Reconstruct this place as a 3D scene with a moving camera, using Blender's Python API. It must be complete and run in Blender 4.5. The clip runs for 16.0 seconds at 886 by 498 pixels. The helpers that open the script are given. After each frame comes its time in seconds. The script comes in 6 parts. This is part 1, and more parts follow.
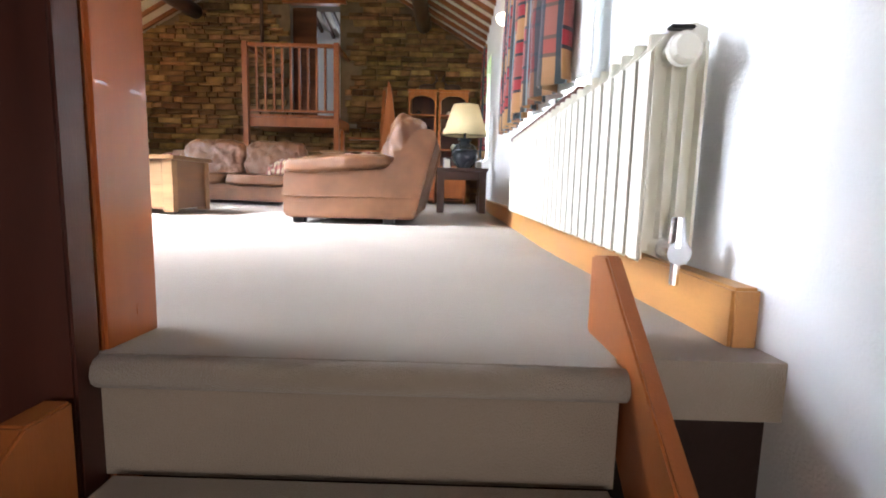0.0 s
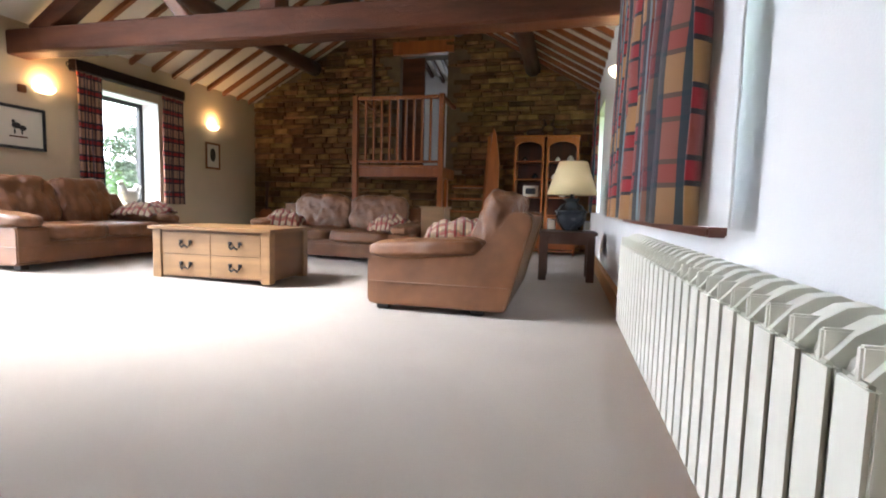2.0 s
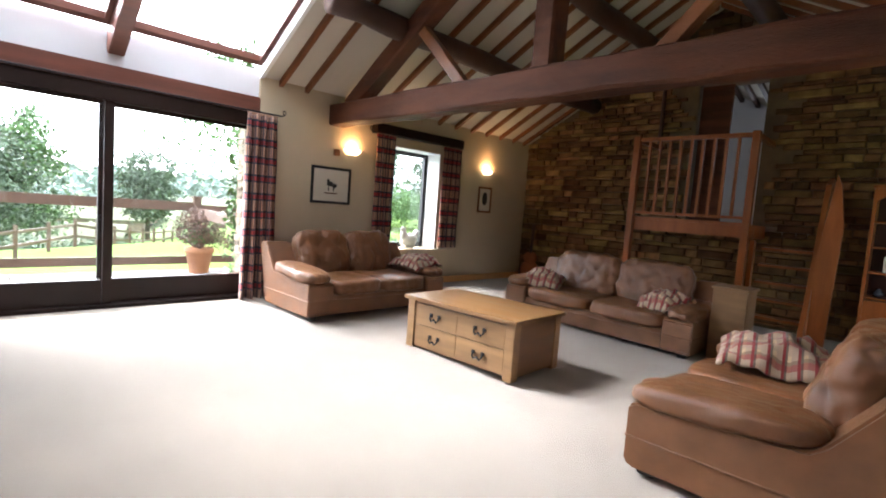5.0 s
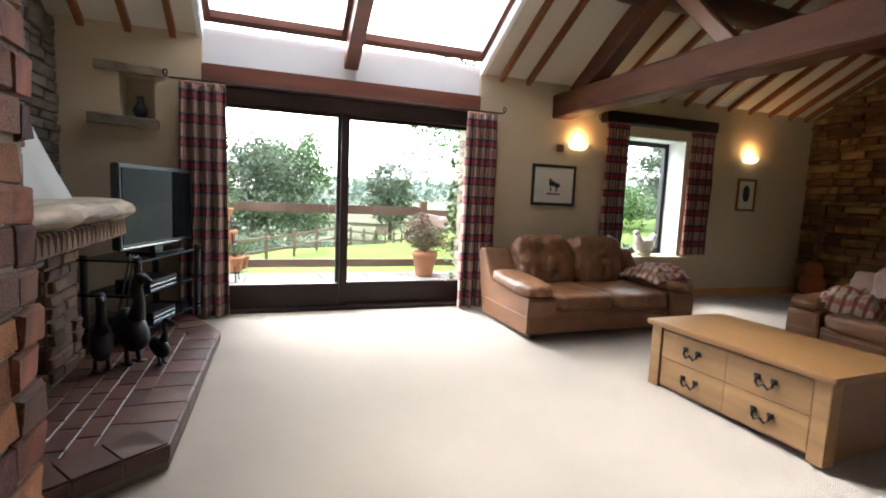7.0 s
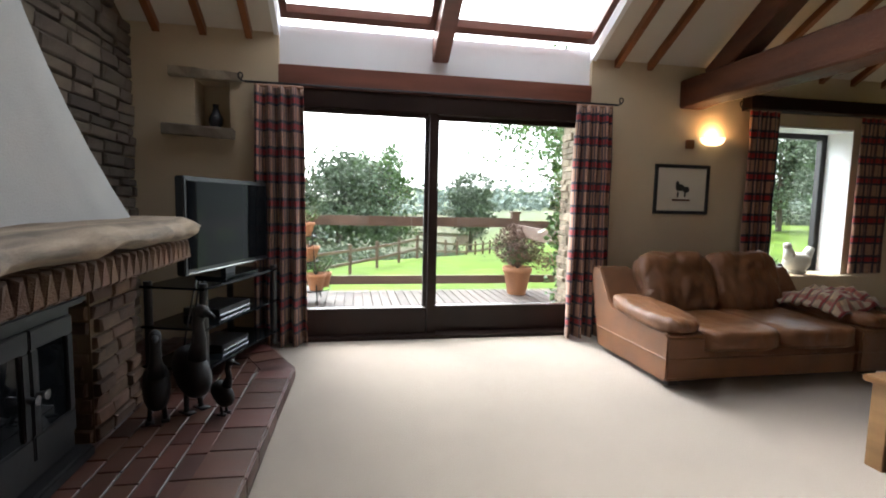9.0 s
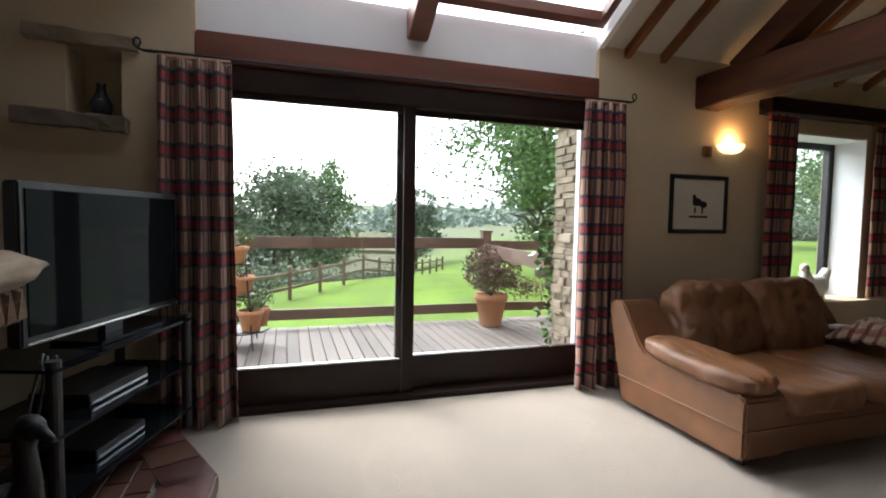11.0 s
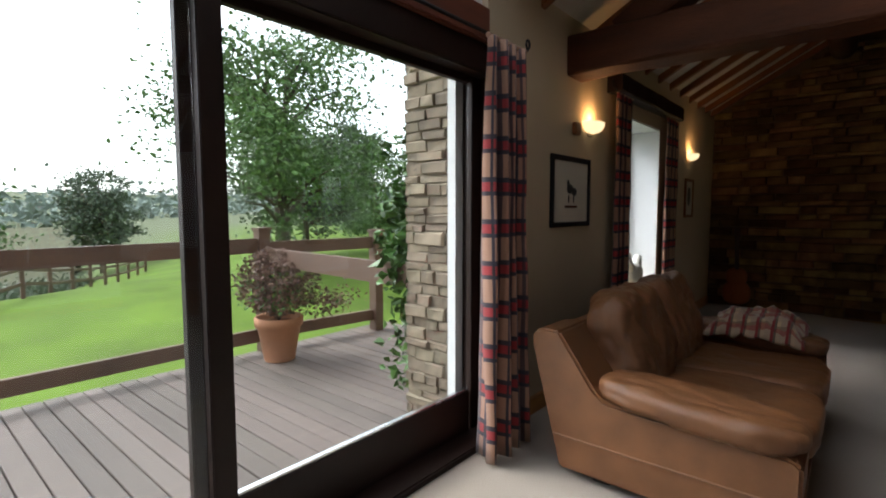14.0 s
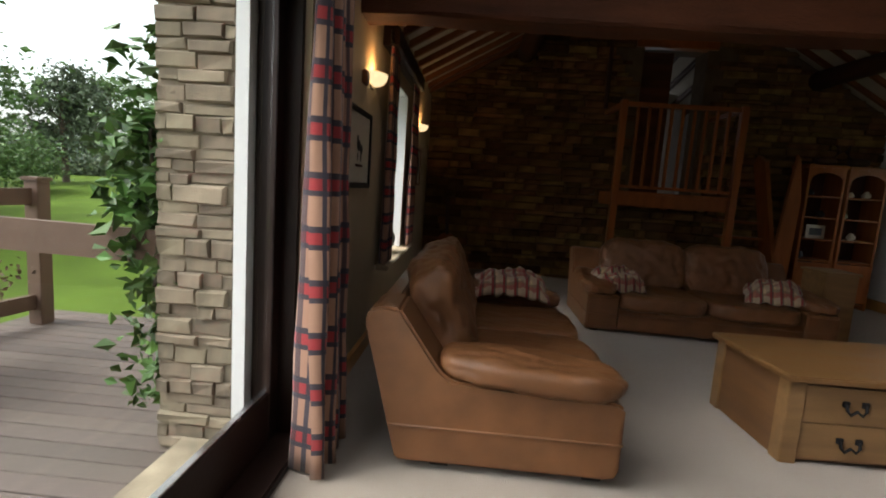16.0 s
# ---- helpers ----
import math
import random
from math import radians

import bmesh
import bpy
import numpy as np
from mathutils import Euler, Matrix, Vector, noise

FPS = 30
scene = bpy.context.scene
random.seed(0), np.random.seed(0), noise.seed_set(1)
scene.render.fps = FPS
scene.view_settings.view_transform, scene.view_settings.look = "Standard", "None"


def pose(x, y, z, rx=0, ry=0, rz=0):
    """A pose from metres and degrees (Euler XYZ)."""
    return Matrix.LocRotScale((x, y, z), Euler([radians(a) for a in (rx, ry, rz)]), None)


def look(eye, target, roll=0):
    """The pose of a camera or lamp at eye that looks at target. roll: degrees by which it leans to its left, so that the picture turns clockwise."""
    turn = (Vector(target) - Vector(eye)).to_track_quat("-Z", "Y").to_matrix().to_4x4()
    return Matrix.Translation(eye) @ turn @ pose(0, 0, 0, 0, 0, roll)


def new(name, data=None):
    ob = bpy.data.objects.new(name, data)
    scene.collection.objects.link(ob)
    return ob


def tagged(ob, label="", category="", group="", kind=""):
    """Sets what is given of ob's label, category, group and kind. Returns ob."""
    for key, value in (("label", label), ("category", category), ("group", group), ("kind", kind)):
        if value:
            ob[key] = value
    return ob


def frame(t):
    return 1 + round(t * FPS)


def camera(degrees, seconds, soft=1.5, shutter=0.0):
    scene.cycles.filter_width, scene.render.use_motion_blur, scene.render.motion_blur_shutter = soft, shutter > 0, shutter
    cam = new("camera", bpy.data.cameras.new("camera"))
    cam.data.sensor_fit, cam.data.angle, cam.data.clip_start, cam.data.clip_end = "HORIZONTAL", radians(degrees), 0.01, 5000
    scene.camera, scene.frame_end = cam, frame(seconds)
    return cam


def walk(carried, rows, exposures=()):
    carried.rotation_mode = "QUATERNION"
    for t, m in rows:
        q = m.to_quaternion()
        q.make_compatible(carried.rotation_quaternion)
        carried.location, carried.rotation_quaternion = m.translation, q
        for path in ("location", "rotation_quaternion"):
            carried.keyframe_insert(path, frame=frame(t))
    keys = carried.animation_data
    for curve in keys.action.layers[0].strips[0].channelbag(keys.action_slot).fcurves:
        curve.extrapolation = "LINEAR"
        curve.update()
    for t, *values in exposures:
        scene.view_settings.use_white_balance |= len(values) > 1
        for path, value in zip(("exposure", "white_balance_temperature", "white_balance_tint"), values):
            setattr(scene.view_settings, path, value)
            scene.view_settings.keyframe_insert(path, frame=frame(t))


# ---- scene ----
cam = camera(84.5, 16.0, soft=1.9)
METRES, EYE, TILT, LEAN, TURN = 7.0, 0.267, 0.0, 0.0, 0.6
ROWS = [
    (0.0, 0.0, 0.0, 0.0, 0.18, -7.24, -1.44),
    (0.5, -0.0009, 0.0168, 0.0156, 1.81, -6.76, -1.08),
    (1.0, 0.0042, 0.0328, 0.0284, 5.55, -5.32, -1.02),
    (1.5, 0.0114, 0.0498, 0.0483, 10.24, -4.89, -0.71),
    (2.0, 0.0138, 0.0659, 0.0652, 13.29, -4.9, -1.5),
    (2.5, 0.0136, 0.0846, 0.084, 16.71, -5.05, -2.21),
    (3.0, 0.0115, 0.1043, 0.0968, 20.2, -4.74, -2.3),
    (3.5, 0.0112, 0.1285, 0.1142, 24.82, -5.79, -1.86),
    (4.0, -0.001, 0.145, 0.1247, 31.36, -5.02, -2.46),
    (4.5, -0.015, 0.1642, 0.138, 38.06, -5.08, -3.26),
    (5.0, -0.0322, 0.1755, 0.1486, 44.56, -4.65, -4.21),
    (7.5, -0.1446, 0.231, 0.1507, 75.55, -6.03, -1.56),
    (8.0, -0.1723, 0.2346, 0.1501, 79.28, -5.64, -1.15),
    (10.5, -0.3438, 0.2179, 0.1538, 75.37, -3.45, -1.47),
    (11.0, -0.3902, 0.2195, 0.1529, 71.95, -3.26, -1.0),
    (11.5, -0.4379, 0.2229, 0.1557, 68.91, -3.1, -1.04),
    (12.0, -0.4821, 0.2203, 0.1562, 64.65, -2.25, -1.74),
    (12.5, -0.5259, 0.2187, 0.1588, 58.92, -2.92, -2.19),
    (13.0, -0.57, 0.2239, 0.1598, 53.55, -3.05, -1.06),
    (13.5, -0.6108, 0.2304, 0.1625, 48.02, -3.6, 0.41),
    (14.0, -0.6464, 0.2315, 0.16, 39.54, -4.51, 0.05),
    (14.5, -0.681, 0.238, 0.1584, 30.88, -5.7, -1.72),
    (15.0, -0.7126, 0.2485, 0.1534, 22.03, -6.96, -2.66),
    (15.5, -0.7371, 0.2562, 0.1514, 13.71, -7.48, -2.92),
    (16.0, -0.7633, 0.256, 0.151, 3.13, -7.43, -3.93),
]
EXPOSURES = [(0.0, 3.45, 5750, 12), (1.5, 2.85, 5750, 12), (3.5, 2.3, 5700, 12), (5.0, 2.15, 5750, 11), (7.5, 1.65, 6050, 10), (10.5, 0.92, 6050, 10), (12.5, 0.46, 6050, 10), (14.0, 0.12, 6050, 10), (16.0, -0.05, 6450, 10)]
walk(cam, [(t, pose(0, 0, EYE, TILT, LEAN, TURN) @ pose(METRES * x, METRES * y, METRES * z, 90 + pitch, roll, yaw)) for t, x, y, z, yaw, pitch, roll in ROWS], EXPOSURES)

# ---- light: overcast daylight, warm wall lamps, an added stairwell fill ----
world = bpy.data.worlds.new("overcast_sky")
scene.world = world
world.use_nodes = True
wn = world.node_tree.nodes
sky = wn.new("ShaderNodeTexSky")
sky.sky_type = 'NISHITA'
sky.sun_disc = False
sky.sun_elevation, sky.sun_rotation = radians(48), radians(250)
sky.dust_density = 4.0
soften = wn.new("ShaderNodeHueSaturation")
soften.inputs["Saturation"].default_value = 0.2
soften.inputs["Value"].default_value = 3.0
world.node_tree.links.new(sky.outputs["Color"], soften.inputs["Color"])
world.node_tree.links.new(soften.outputs["Color"], wn["Background"].inputs["Color"])
wn["Background"].inputs["Strength"].default_value = 0.15

sun_data = bpy.data.lights.new("sun", 'SUN')
sun_data.energy, sun_data.angle, sun_data.color = 1.5, radians(25), (1.0, 0.97, 0.93)
sun = new("sun", sun_data)
sun.matrix_world = look((-20, -8, 24), (0, 0, 0))


def area_light(name, centre, target, width, height, power, colour=(0.93, 0.97, 1.0)):
    data = bpy.data.lights.new(name, 'AREA')
    data.shape, data.size, data.size_y = 'RECTANGLE', width, height
    data.energy, data.color = power, colour
    ob = new(name, data)
    ob.matrix_world = look(centre, target)
    return ob


area_light("daylight_door", (-6.32, 2.3, 1.25), (-2, 2.0, 0.2), 2.5, 1.75, 8.5)
area_light("daylight_window", (-6.5, 6.4, 1.45), (0, 6.4, 1.2), 0.85, 1.4, 1.6)
area_light("daylight_skylight", (-5.45, 2.4, 3.55), (-4.4, 2.4, 1.2), 2.6, 1.2, 7)
area_light("daylight_east_window", (0.82, 3.06, 1.4), (-3, 3.06, 1.0), 1.9, 1.3, 0.9)
area_light("daylight_loft", (-2.4, 11.6, 3.0), (-2.6, 9.6, 2.6), 1.2, 1.2, 1.6)
# Added warm fill with no known source, brightening the steps from behind.
area_light("fill_stairwell", (-0.1, -2.1, 0.2), (-0.1, 0.7, -0.2), 0.8, 1.0, 2.3, (1.0, 0.84, 0.68))


# ---- materials ----
def shade(name, colour, rough=0.6, vary=0.25, grain=40.0, fine=220.0, bump=0.15, metal=0.0, second=None, stretch=(1, 1, 1),
          gloss=0.5, per_piece=0.0, coat=0.0, sheen=0.0, spread=0.5):
    """A surface with variation at two scales, fine relief and, for pieces, a shift of its own for each."""
    m = bpy.data.materials.new(name)
    m.use_nodes = True
    nt = m.node_tree
    n, link = nt.nodes, nt.links.new
    bsdf = n["Principled BSDF"]
    tc = n.new("ShaderNodeTexCoord")
    mp = n.new("ShaderNodeMapping")
    mp.inputs["Scale"].default_value = stretch
    link(tc.outputs["Object"], mp.inputs["Vector"])
    n1 = n.new("ShaderNodeTexNoise")
    n1.inputs["Scale"].default_value = grain / 10
    n1.inputs["Detail"].default_value = 5
    n2 = n.new("ShaderNodeTexNoise")
    n2.inputs["Scale"].default_value = fine
    n2.inputs["Detail"].default_value = 3
    link(mp.outputs["Vector"], n1.inputs["Vector"])
    link(mp.outputs["Vector"], n2.inputs["Vector"])
    ramp = n.new("ShaderNodeValToRGB")
    ramp.color_ramp.elements[0].position, ramp.color_ramp.elements[1].position = 0.5 - spread / 2, 0.5 + spread / 2
    dark = [c * (1 - vary) for c in colour]
    light = list(second) if second else [min(1, c * (1 + vary * 0.6)) for c in colour]
    ramp.color_ramp.elements[0].color = (*dark, 1)
    ramp.color_ramp.elements[1].color = (*light, 1)
    link(n1.outputs["Fac"], ramp.inputs["Fac"])
    hsv = n.new("ShaderNodeHueSaturation")
    link(ramp.outputs["Color"], hsv.inputs["Color"])
    vv = n.new("ShaderNodeMath")
    vv.operation = 'MULTIPLY_ADD'
    vv.inputs[1].default_value, vv.inputs[2].default_value = vary * 0.8, 1 - vary * 0.4
    link(n2.outputs["Fac"], vv.inputs[0])
    if per_piece:
        info = n.new("ShaderNodeObjectInfo")
        geo = n.new("ShaderNodeNewGeometry")
        add = n.new("ShaderNodeMath")
        add.operation = 'ADD'
        link(info.outputs["Random"], add.inputs[0])
        link(geo.outputs["Random Per Island"], add.inputs[1])
        fr = n.new("ShaderNodeMath")
        fr.operation = 'FRACT'
        link(add.outputs[0], fr.inputs[0])
        sc = n.new("ShaderNodeMath")
        sc.operation = 'MULTIPLY_ADD'
        sc.inputs[1].default_value, sc.inputs[2].default_value = per_piece * 2, 1 - per_piece
        link(fr.outputs[0], sc.inputs[0])
        mul = n.new("ShaderNodeMath")
        mul.operation = 'MULTIPLY'
        link(vv.outputs[0], mul.inputs[0])
        link(sc.outputs[0], mul.inputs[1])
        link(mul.outputs[0], hsv.inputs["Value"])
        hs = n.new("ShaderNodeMath")
        hs.operation = 'MULTIPLY_ADD'
        hs.inputs[1].default_value, hs.inputs[2].default_value = per_piece * 0.06, 0.5 - per_piece * 0.03
        fr2 = n.new("ShaderNodeMath")
        fr2.operation = 'FRACT'
        m7 = n.new("ShaderNodeMath")
        m7.operation = 'MULTIPLY'
        m7.inputs[1].default_value = 7.31
        link(fr.outputs[0], m7.inputs[0])
        link(m7.outputs[0], fr2.inputs[0])
        link(fr2.outputs[0], hs.inputs[0])
        link(hs.outputs[0], hsv.inputs["Hue"])
    else:
        link(vv.outputs[0], hsv.inputs["Value"])
    link(hsv.outputs["Color"], bsdf.inputs["Base Color"])
    rr = n.new("ShaderNodeMath")
    rr.operation = 'MULTIPLY_ADD'
    rr.inputs[1].default_value, rr.inputs[2].default_value = 0.25, max(0.02, rough - 0.12)
    link(n1.outputs["Fac"], rr.inputs[0])
    link(rr.outputs[0], bsdf.inputs["Roughness"])
    bsdf.inputs["Metallic"].default_value = metal
    bsdf.inputs["Specular IOR Level"].default_value = gloss
    bsdf.inputs["Coat Weight"].default_value = coat
    bsdf.inputs["Sheen Weight"].default_value = sheen
    if bump:
        mix = n.new("ShaderNodeMath")
        mix.operation = 'ADD'
        link(n1.outputs["Fac"], mix.inputs[0])
        link(n2.outputs["Fac"], mix.inputs[1])
        bp = n.new("ShaderNodeBump")
        bp.inputs["Strength"].default_value, bp.inputs["Distance"].default_value = bump, 0.01
        link(mix.outputs[0], bp.inputs["Height"])
        link(bp.outputs["Normal"], bsdf.inputs["Normal"])
    return m


def glass_material(name, tint=(0.97, 0.99, 0.98), mirror=0.035):
    """Thin clear glazing: lets light straight through with a faint mirror image."""
    m = bpy.data.materials.new(name)
    m.use_nodes = True
    n, link = m.node_tree.nodes, m.node_tree.links.new
    n.remove(n["Principled BSDF"])
    clear, gl, mix = n.new("ShaderNodeBsdfTransparent"), n.new("ShaderNodeBsdfGlossy"), n.new("ShaderNodeMixShader")
    clear.inputs["Color"].default_value = (*tint, 1)
    gl.inputs["Roughness"].default_value = 0.02
    mix.inputs[0].default_value = mirror
    link(clear.outputs[0], mix.inputs[1])
    link(gl.outputs[0], mix.inputs[2])
    link(mix.outputs[0], n["Material Output"].inputs["Surface"])
    return m


def glow(name, colour, strength):
    m = bpy.data.materials.new(name)
    m.use_nodes = True
    b = m.node_tree.nodes["Principled BSDF"]
    b.inputs["Base Color"].default_value = (*colour, 1)
    b.inputs["Emission Color"].default_value = (*colour, 1)
    b.inputs["Emission Strength"].default_value = strength
    return m


def plaid(name, ground, bands_u, bands_v, weight=0.5):
    """Woven cloth with a tartan of two sets of bands, laid out by the cloth's own coordinates (metres)."""
    m = bpy.data.materials.new(name)
    m.use_nodes = True
    n, link = m.node_tree.nodes, m.node_tree.links.new
    bsdf = n["Principled BSDF"]
    uv = n.new("ShaderNodeUVMap")
    sep = n.new("ShaderNodeSeparateXYZ")
    link(uv.outputs["UV"], sep.inputs[0])

    def ramp_for(axis, period, bands):
        div = n.new("ShaderNodeMath")
        div.operation = 'DIVIDE'
        div.inputs[1].default_value = period
        link(sep.outputs[axis], div.inputs[0])
        fr = n.new("ShaderNodeMath")
        fr.operation = 'FRACT'
        link(div.outputs[0], fr.inputs[0])
        r = n.new("ShaderNodeValToRGB")
        r.color_ramp.interpolation = 'CONSTANT'
        for k, (pos, col, *cover) in enumerate(bands):
            e = r.color_ramp.elements[k] if k < 2 else r.color_ramp.elements.new(pos)
            e.position, e.color = pos, (*col, cover[0] if cover else 1)
        link(fr.outputs[0], r.inputs["Fac"])
        return r

    a, b = ramp_for("X", *bands_u), ramp_for("Y", *bands_v)
    mix = n.new("ShaderNodeMix")
    mix.data_type = 'RGBA'
    if weight == 'stripes':
        link(a.outputs["Alpha"], mix.inputs["Factor"])
        link(b.outputs["Color"], mix.inputs[6])
        link(a.outputs["Color"], mix.inputs[7])
    else:
        mix.blend_type = 'DARKEN'
        mix.inputs["Factor"].default_value = weight
        link(a.outputs["Color"], mix.inputs[6])
        link(b.outputs["Color"], mix.inputs[7])
    noise_node = n.new("ShaderNodeTexNoise")
    noise_node.inputs["Scale"].default_value = 900
    link(uv.outputs["UV"], noise_node.inputs["Vector"])
    bp = n.new("ShaderNodeBump")
    bp.inputs["Strength"].default_value, bp.inputs["Distance"].default_value = 0.3, 0.003
    link(noise_node.outputs["Fac"], bp.inputs["Height"])
    link(bp.outputs["Normal"], bsdf.inputs["Normal"])
    link(mix.outputs[2], bsdf.inputs["Base Color"])
    bsdf.inputs["Roughness"].default_value = 0.9
    bsdf.inputs["Sheen Weight"].default_value = 0.2
    return m


M_CARPET = shade("beige_carpet", (0.335, 0.278, 0.222), 0.95, 0.22, 14, 420, 0.6, gloss=0.1, sheen=0.3, spread=0.8)
M_PLASTER = shade("cream_plaster", (0.54, 0.435, 0.295), 0.85, 0.06, 20, 160, 0.12, gloss=0.2)
M_WHITE = shade("white_plaster", (0.80, 0.80, 0.80), 0.85, 0.05, 20, 140, 0.15, gloss=0.2)
M_HOOD = shade("grey_white_lime_plaster", (0.40, 0.39, 0.365), 0.9, 0.10, 30, 120, 0.35, gloss=0.2)
M_CEIL = shade("white_ceiling_board", (0.56, 0.51, 0.43), 0.85, 0.05, 15, 120, 0.06, gloss=0.2)
M_RAFTER = shade("varnished_rafter", (0.20, 0.072, 0.024), 0.45, 0.35, 30, 90, 0.1, stretch=(1, 6, 1), gloss=0.3)
M_BEAM = shade("old_oak_beam", (0.10, 0.034, 0.015), 0.6, 0.6, 22, 60, 0.7, stretch=(0.5, 3, 3), gloss=0.2)
M_DARKBEAM = shade("dark_round_timber", (0.07, 0.028, 0.014), 0.55, 0.5, 25, 80, 0.5)
M_ORANGE = shade("orange_pine", (0.31, 0.095, 0.024), 0.35, 0.3, 25, 90, 0.06, stretch=(4, 4, 0.6), gloss=0.3)
M_JAMB = shade("varnished_red_wood", (0.34, 0.088, 0.018), 0.3, 0.22, 25, 100, 0.04, stretch=(5, 5, 0.5), coat=0.3)
M_DARKRED = shade("dark_mahogany", (0.06, 0.015, 0.008), 0.4, 0.4, 25, 100, 0.05, stretch=(5, 5, 0.5))
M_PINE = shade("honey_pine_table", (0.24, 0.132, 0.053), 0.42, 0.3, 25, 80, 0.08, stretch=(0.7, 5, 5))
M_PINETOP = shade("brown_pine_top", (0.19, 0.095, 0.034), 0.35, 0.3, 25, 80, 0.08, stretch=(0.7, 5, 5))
# Sides and carcass in a darker tone than the drawer fronts.
M_PINESIDE = shade("darker_pine_side", (0.155, 0.072, 0.027), 0.45, 0.3, 25, 80, 0.08, stretch=(5, 0.7, 5))
M_SKIRT = shade("pine_skirting", (0.50, 0.24, 0.07), 0.4, 0.25, 25, 90, 0.05, stretch=(5, 0.7, 5))
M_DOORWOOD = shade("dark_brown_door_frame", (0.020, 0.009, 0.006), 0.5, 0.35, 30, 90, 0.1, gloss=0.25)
M_LINTEL = shade("red_brown_lintel", (0.16, 0.05, 0.028), 0.45, 0.35, 25, 80, 0.12, stretch=(4, 0.5, 4))
M_LEATHER = shade("tan_leather", (0.185, 0.077, 0.029), 0.36, 0.3, 60, 260, 0.45, gloss=0.5)
M_STONE = shade("brown_sandstone", (0.19, 0.107, 0.043), 0.9, 0.5, 60, 120, 0.7, gloss=0.15, per_piece=0.55)
M_MORTAR = shade("mortar", (0.15, 0.10, 0.055), 0.95, 0.3, 60, 200, 0.5)
M_GREYSTONE = shade("grey_rubble_stone", (0.12, 0.092, 0.066), 0.9, 0.4, 60, 120, 0.7, per_piece=0.35)
M_OUTSTONE = shade("weathered_outside_stone", (0.27, 0.22, 0.155), 0.9, 0.4, 60, 120, 0.6, per_piece=0.3)
M_BRICK = shade("old_red_brick", (0.15, 0.052, 0.026), 0.88, 0.6, 70, 150, 0.9, per_piece=0.62, second=(0.27, 0.085, 0.03))
M_POINTING = shade("pale_lime_pointing", (0.25, 0.21, 0.15), 0.95, 0.3, 50, 180, 0.5)
M_BRICK2 = shade("brown_brick", (0.13, 0.075, 0.045), 0.85, 0.45, 70, 150, 0.7, per_piece=0.35)
M_TILE = shade("quarry_tile", (0.075, 0.030, 0.020), 0.38, 0.4, 40, 150, 0.15, per_piece=0.4)
M_GROUT = shade("grey_grout", (0.13, 0.11, 0.095), 0.9, 0.2, 60, 200, 0.3)
M_RADIATOR = shade("cream_enamel", (0.80, 0.78, 0.68), 0.35, 0.03, 20, 100, 0.02)
M_CHROME = shade("chrome", (0.7, 0.7, 0.72), 0.22, 0.1, 30, 100, 0.0, metal=1.0)
M_BLACK = shade("black_plastic", (0.012, 0.012, 0.013), 0.4, 0.2, 30, 120, 0.05)
M_GLOSSBLACK = bpy.data.materials.new("black_screen")
M_GLOSSBLACK.use_nodes = True
M_GLOSSBLACK.node_tree.nodes["Principled BSDF"].inputs["Base Color"].default_value = (0.006, 0.007, 0.008, 1)
M_GLOSSBLACK.node_tree.nodes["Principled BSDF"].inputs["Roughness"].default_value = 0.04
M_GLOSSBLACK.node_tree.nodes["Principled BSDF"].inputs["IOR"].default_value = 1.14
M_IRON = shade("black_iron", (0.014, 0.014, 0.015), 0.5, 0.4, 50, 200, 0.3, metal=0.4)
M_WINFRAME = shade("dark_window_frame", (0.02, 0.018, 0.018), 0.45, 0.3, 30, 100, 0.08)
M_SHADE = shade("cream_lampshade", (0.72, 0.58, 0.32), 0.8, 0.06, 30, 300, 0.1)
M_CERAMIC = shade("dark_glazed_ceramic", (0.03, 0.033, 0.04), 0.25, 0.5, 60, 150, 0.3)
M_MANTEL = shade("driftwood_mantel", (0.34, 0.26, 0.18), 0.75, 0.7, 40, 90, 0.5, stretch=(0.5, 4, 4))
M_DECK = shade("weathered_decking", (0.12, 0.092, 0.076), 0.7, 0.3, 40, 120, 0.3, stretch=(4, 0.5, 4), per_piece=0.22)
M_RAIL = shade("stained_deck_rail", (0.13, 0.075, 0.05), 0.6, 0.35, 30, 90, 0.2)
M_TERRA = shade("terracotta", (0.50, 0.24, 0.13), 0.85, 0.25, 40, 150, 0.2)
M_GLASS = glass_material("clear_glass")
M_CURTAIN = plaid("tartan_curtain", None,
                  (0.17, [(0.0, (0.33, 0.18, 0.115)), (0.38, (0.04, 0.03, 0.04)), (0.54, (0.32, 0.17, 0.11)), (0.78, (0.08, 0.045, 0.045))]),
                  (0.215, [(0.0, (0.44, 0.27, 0.17)), (0.50, (0.02, 0.018, 0.03)), (0.60, (0.28, 0.012, 0.018)), (0.82, (0.02, 0.018, 0.03)), (0.94, (0.36, 0.20, 0.13))]), 0.95)
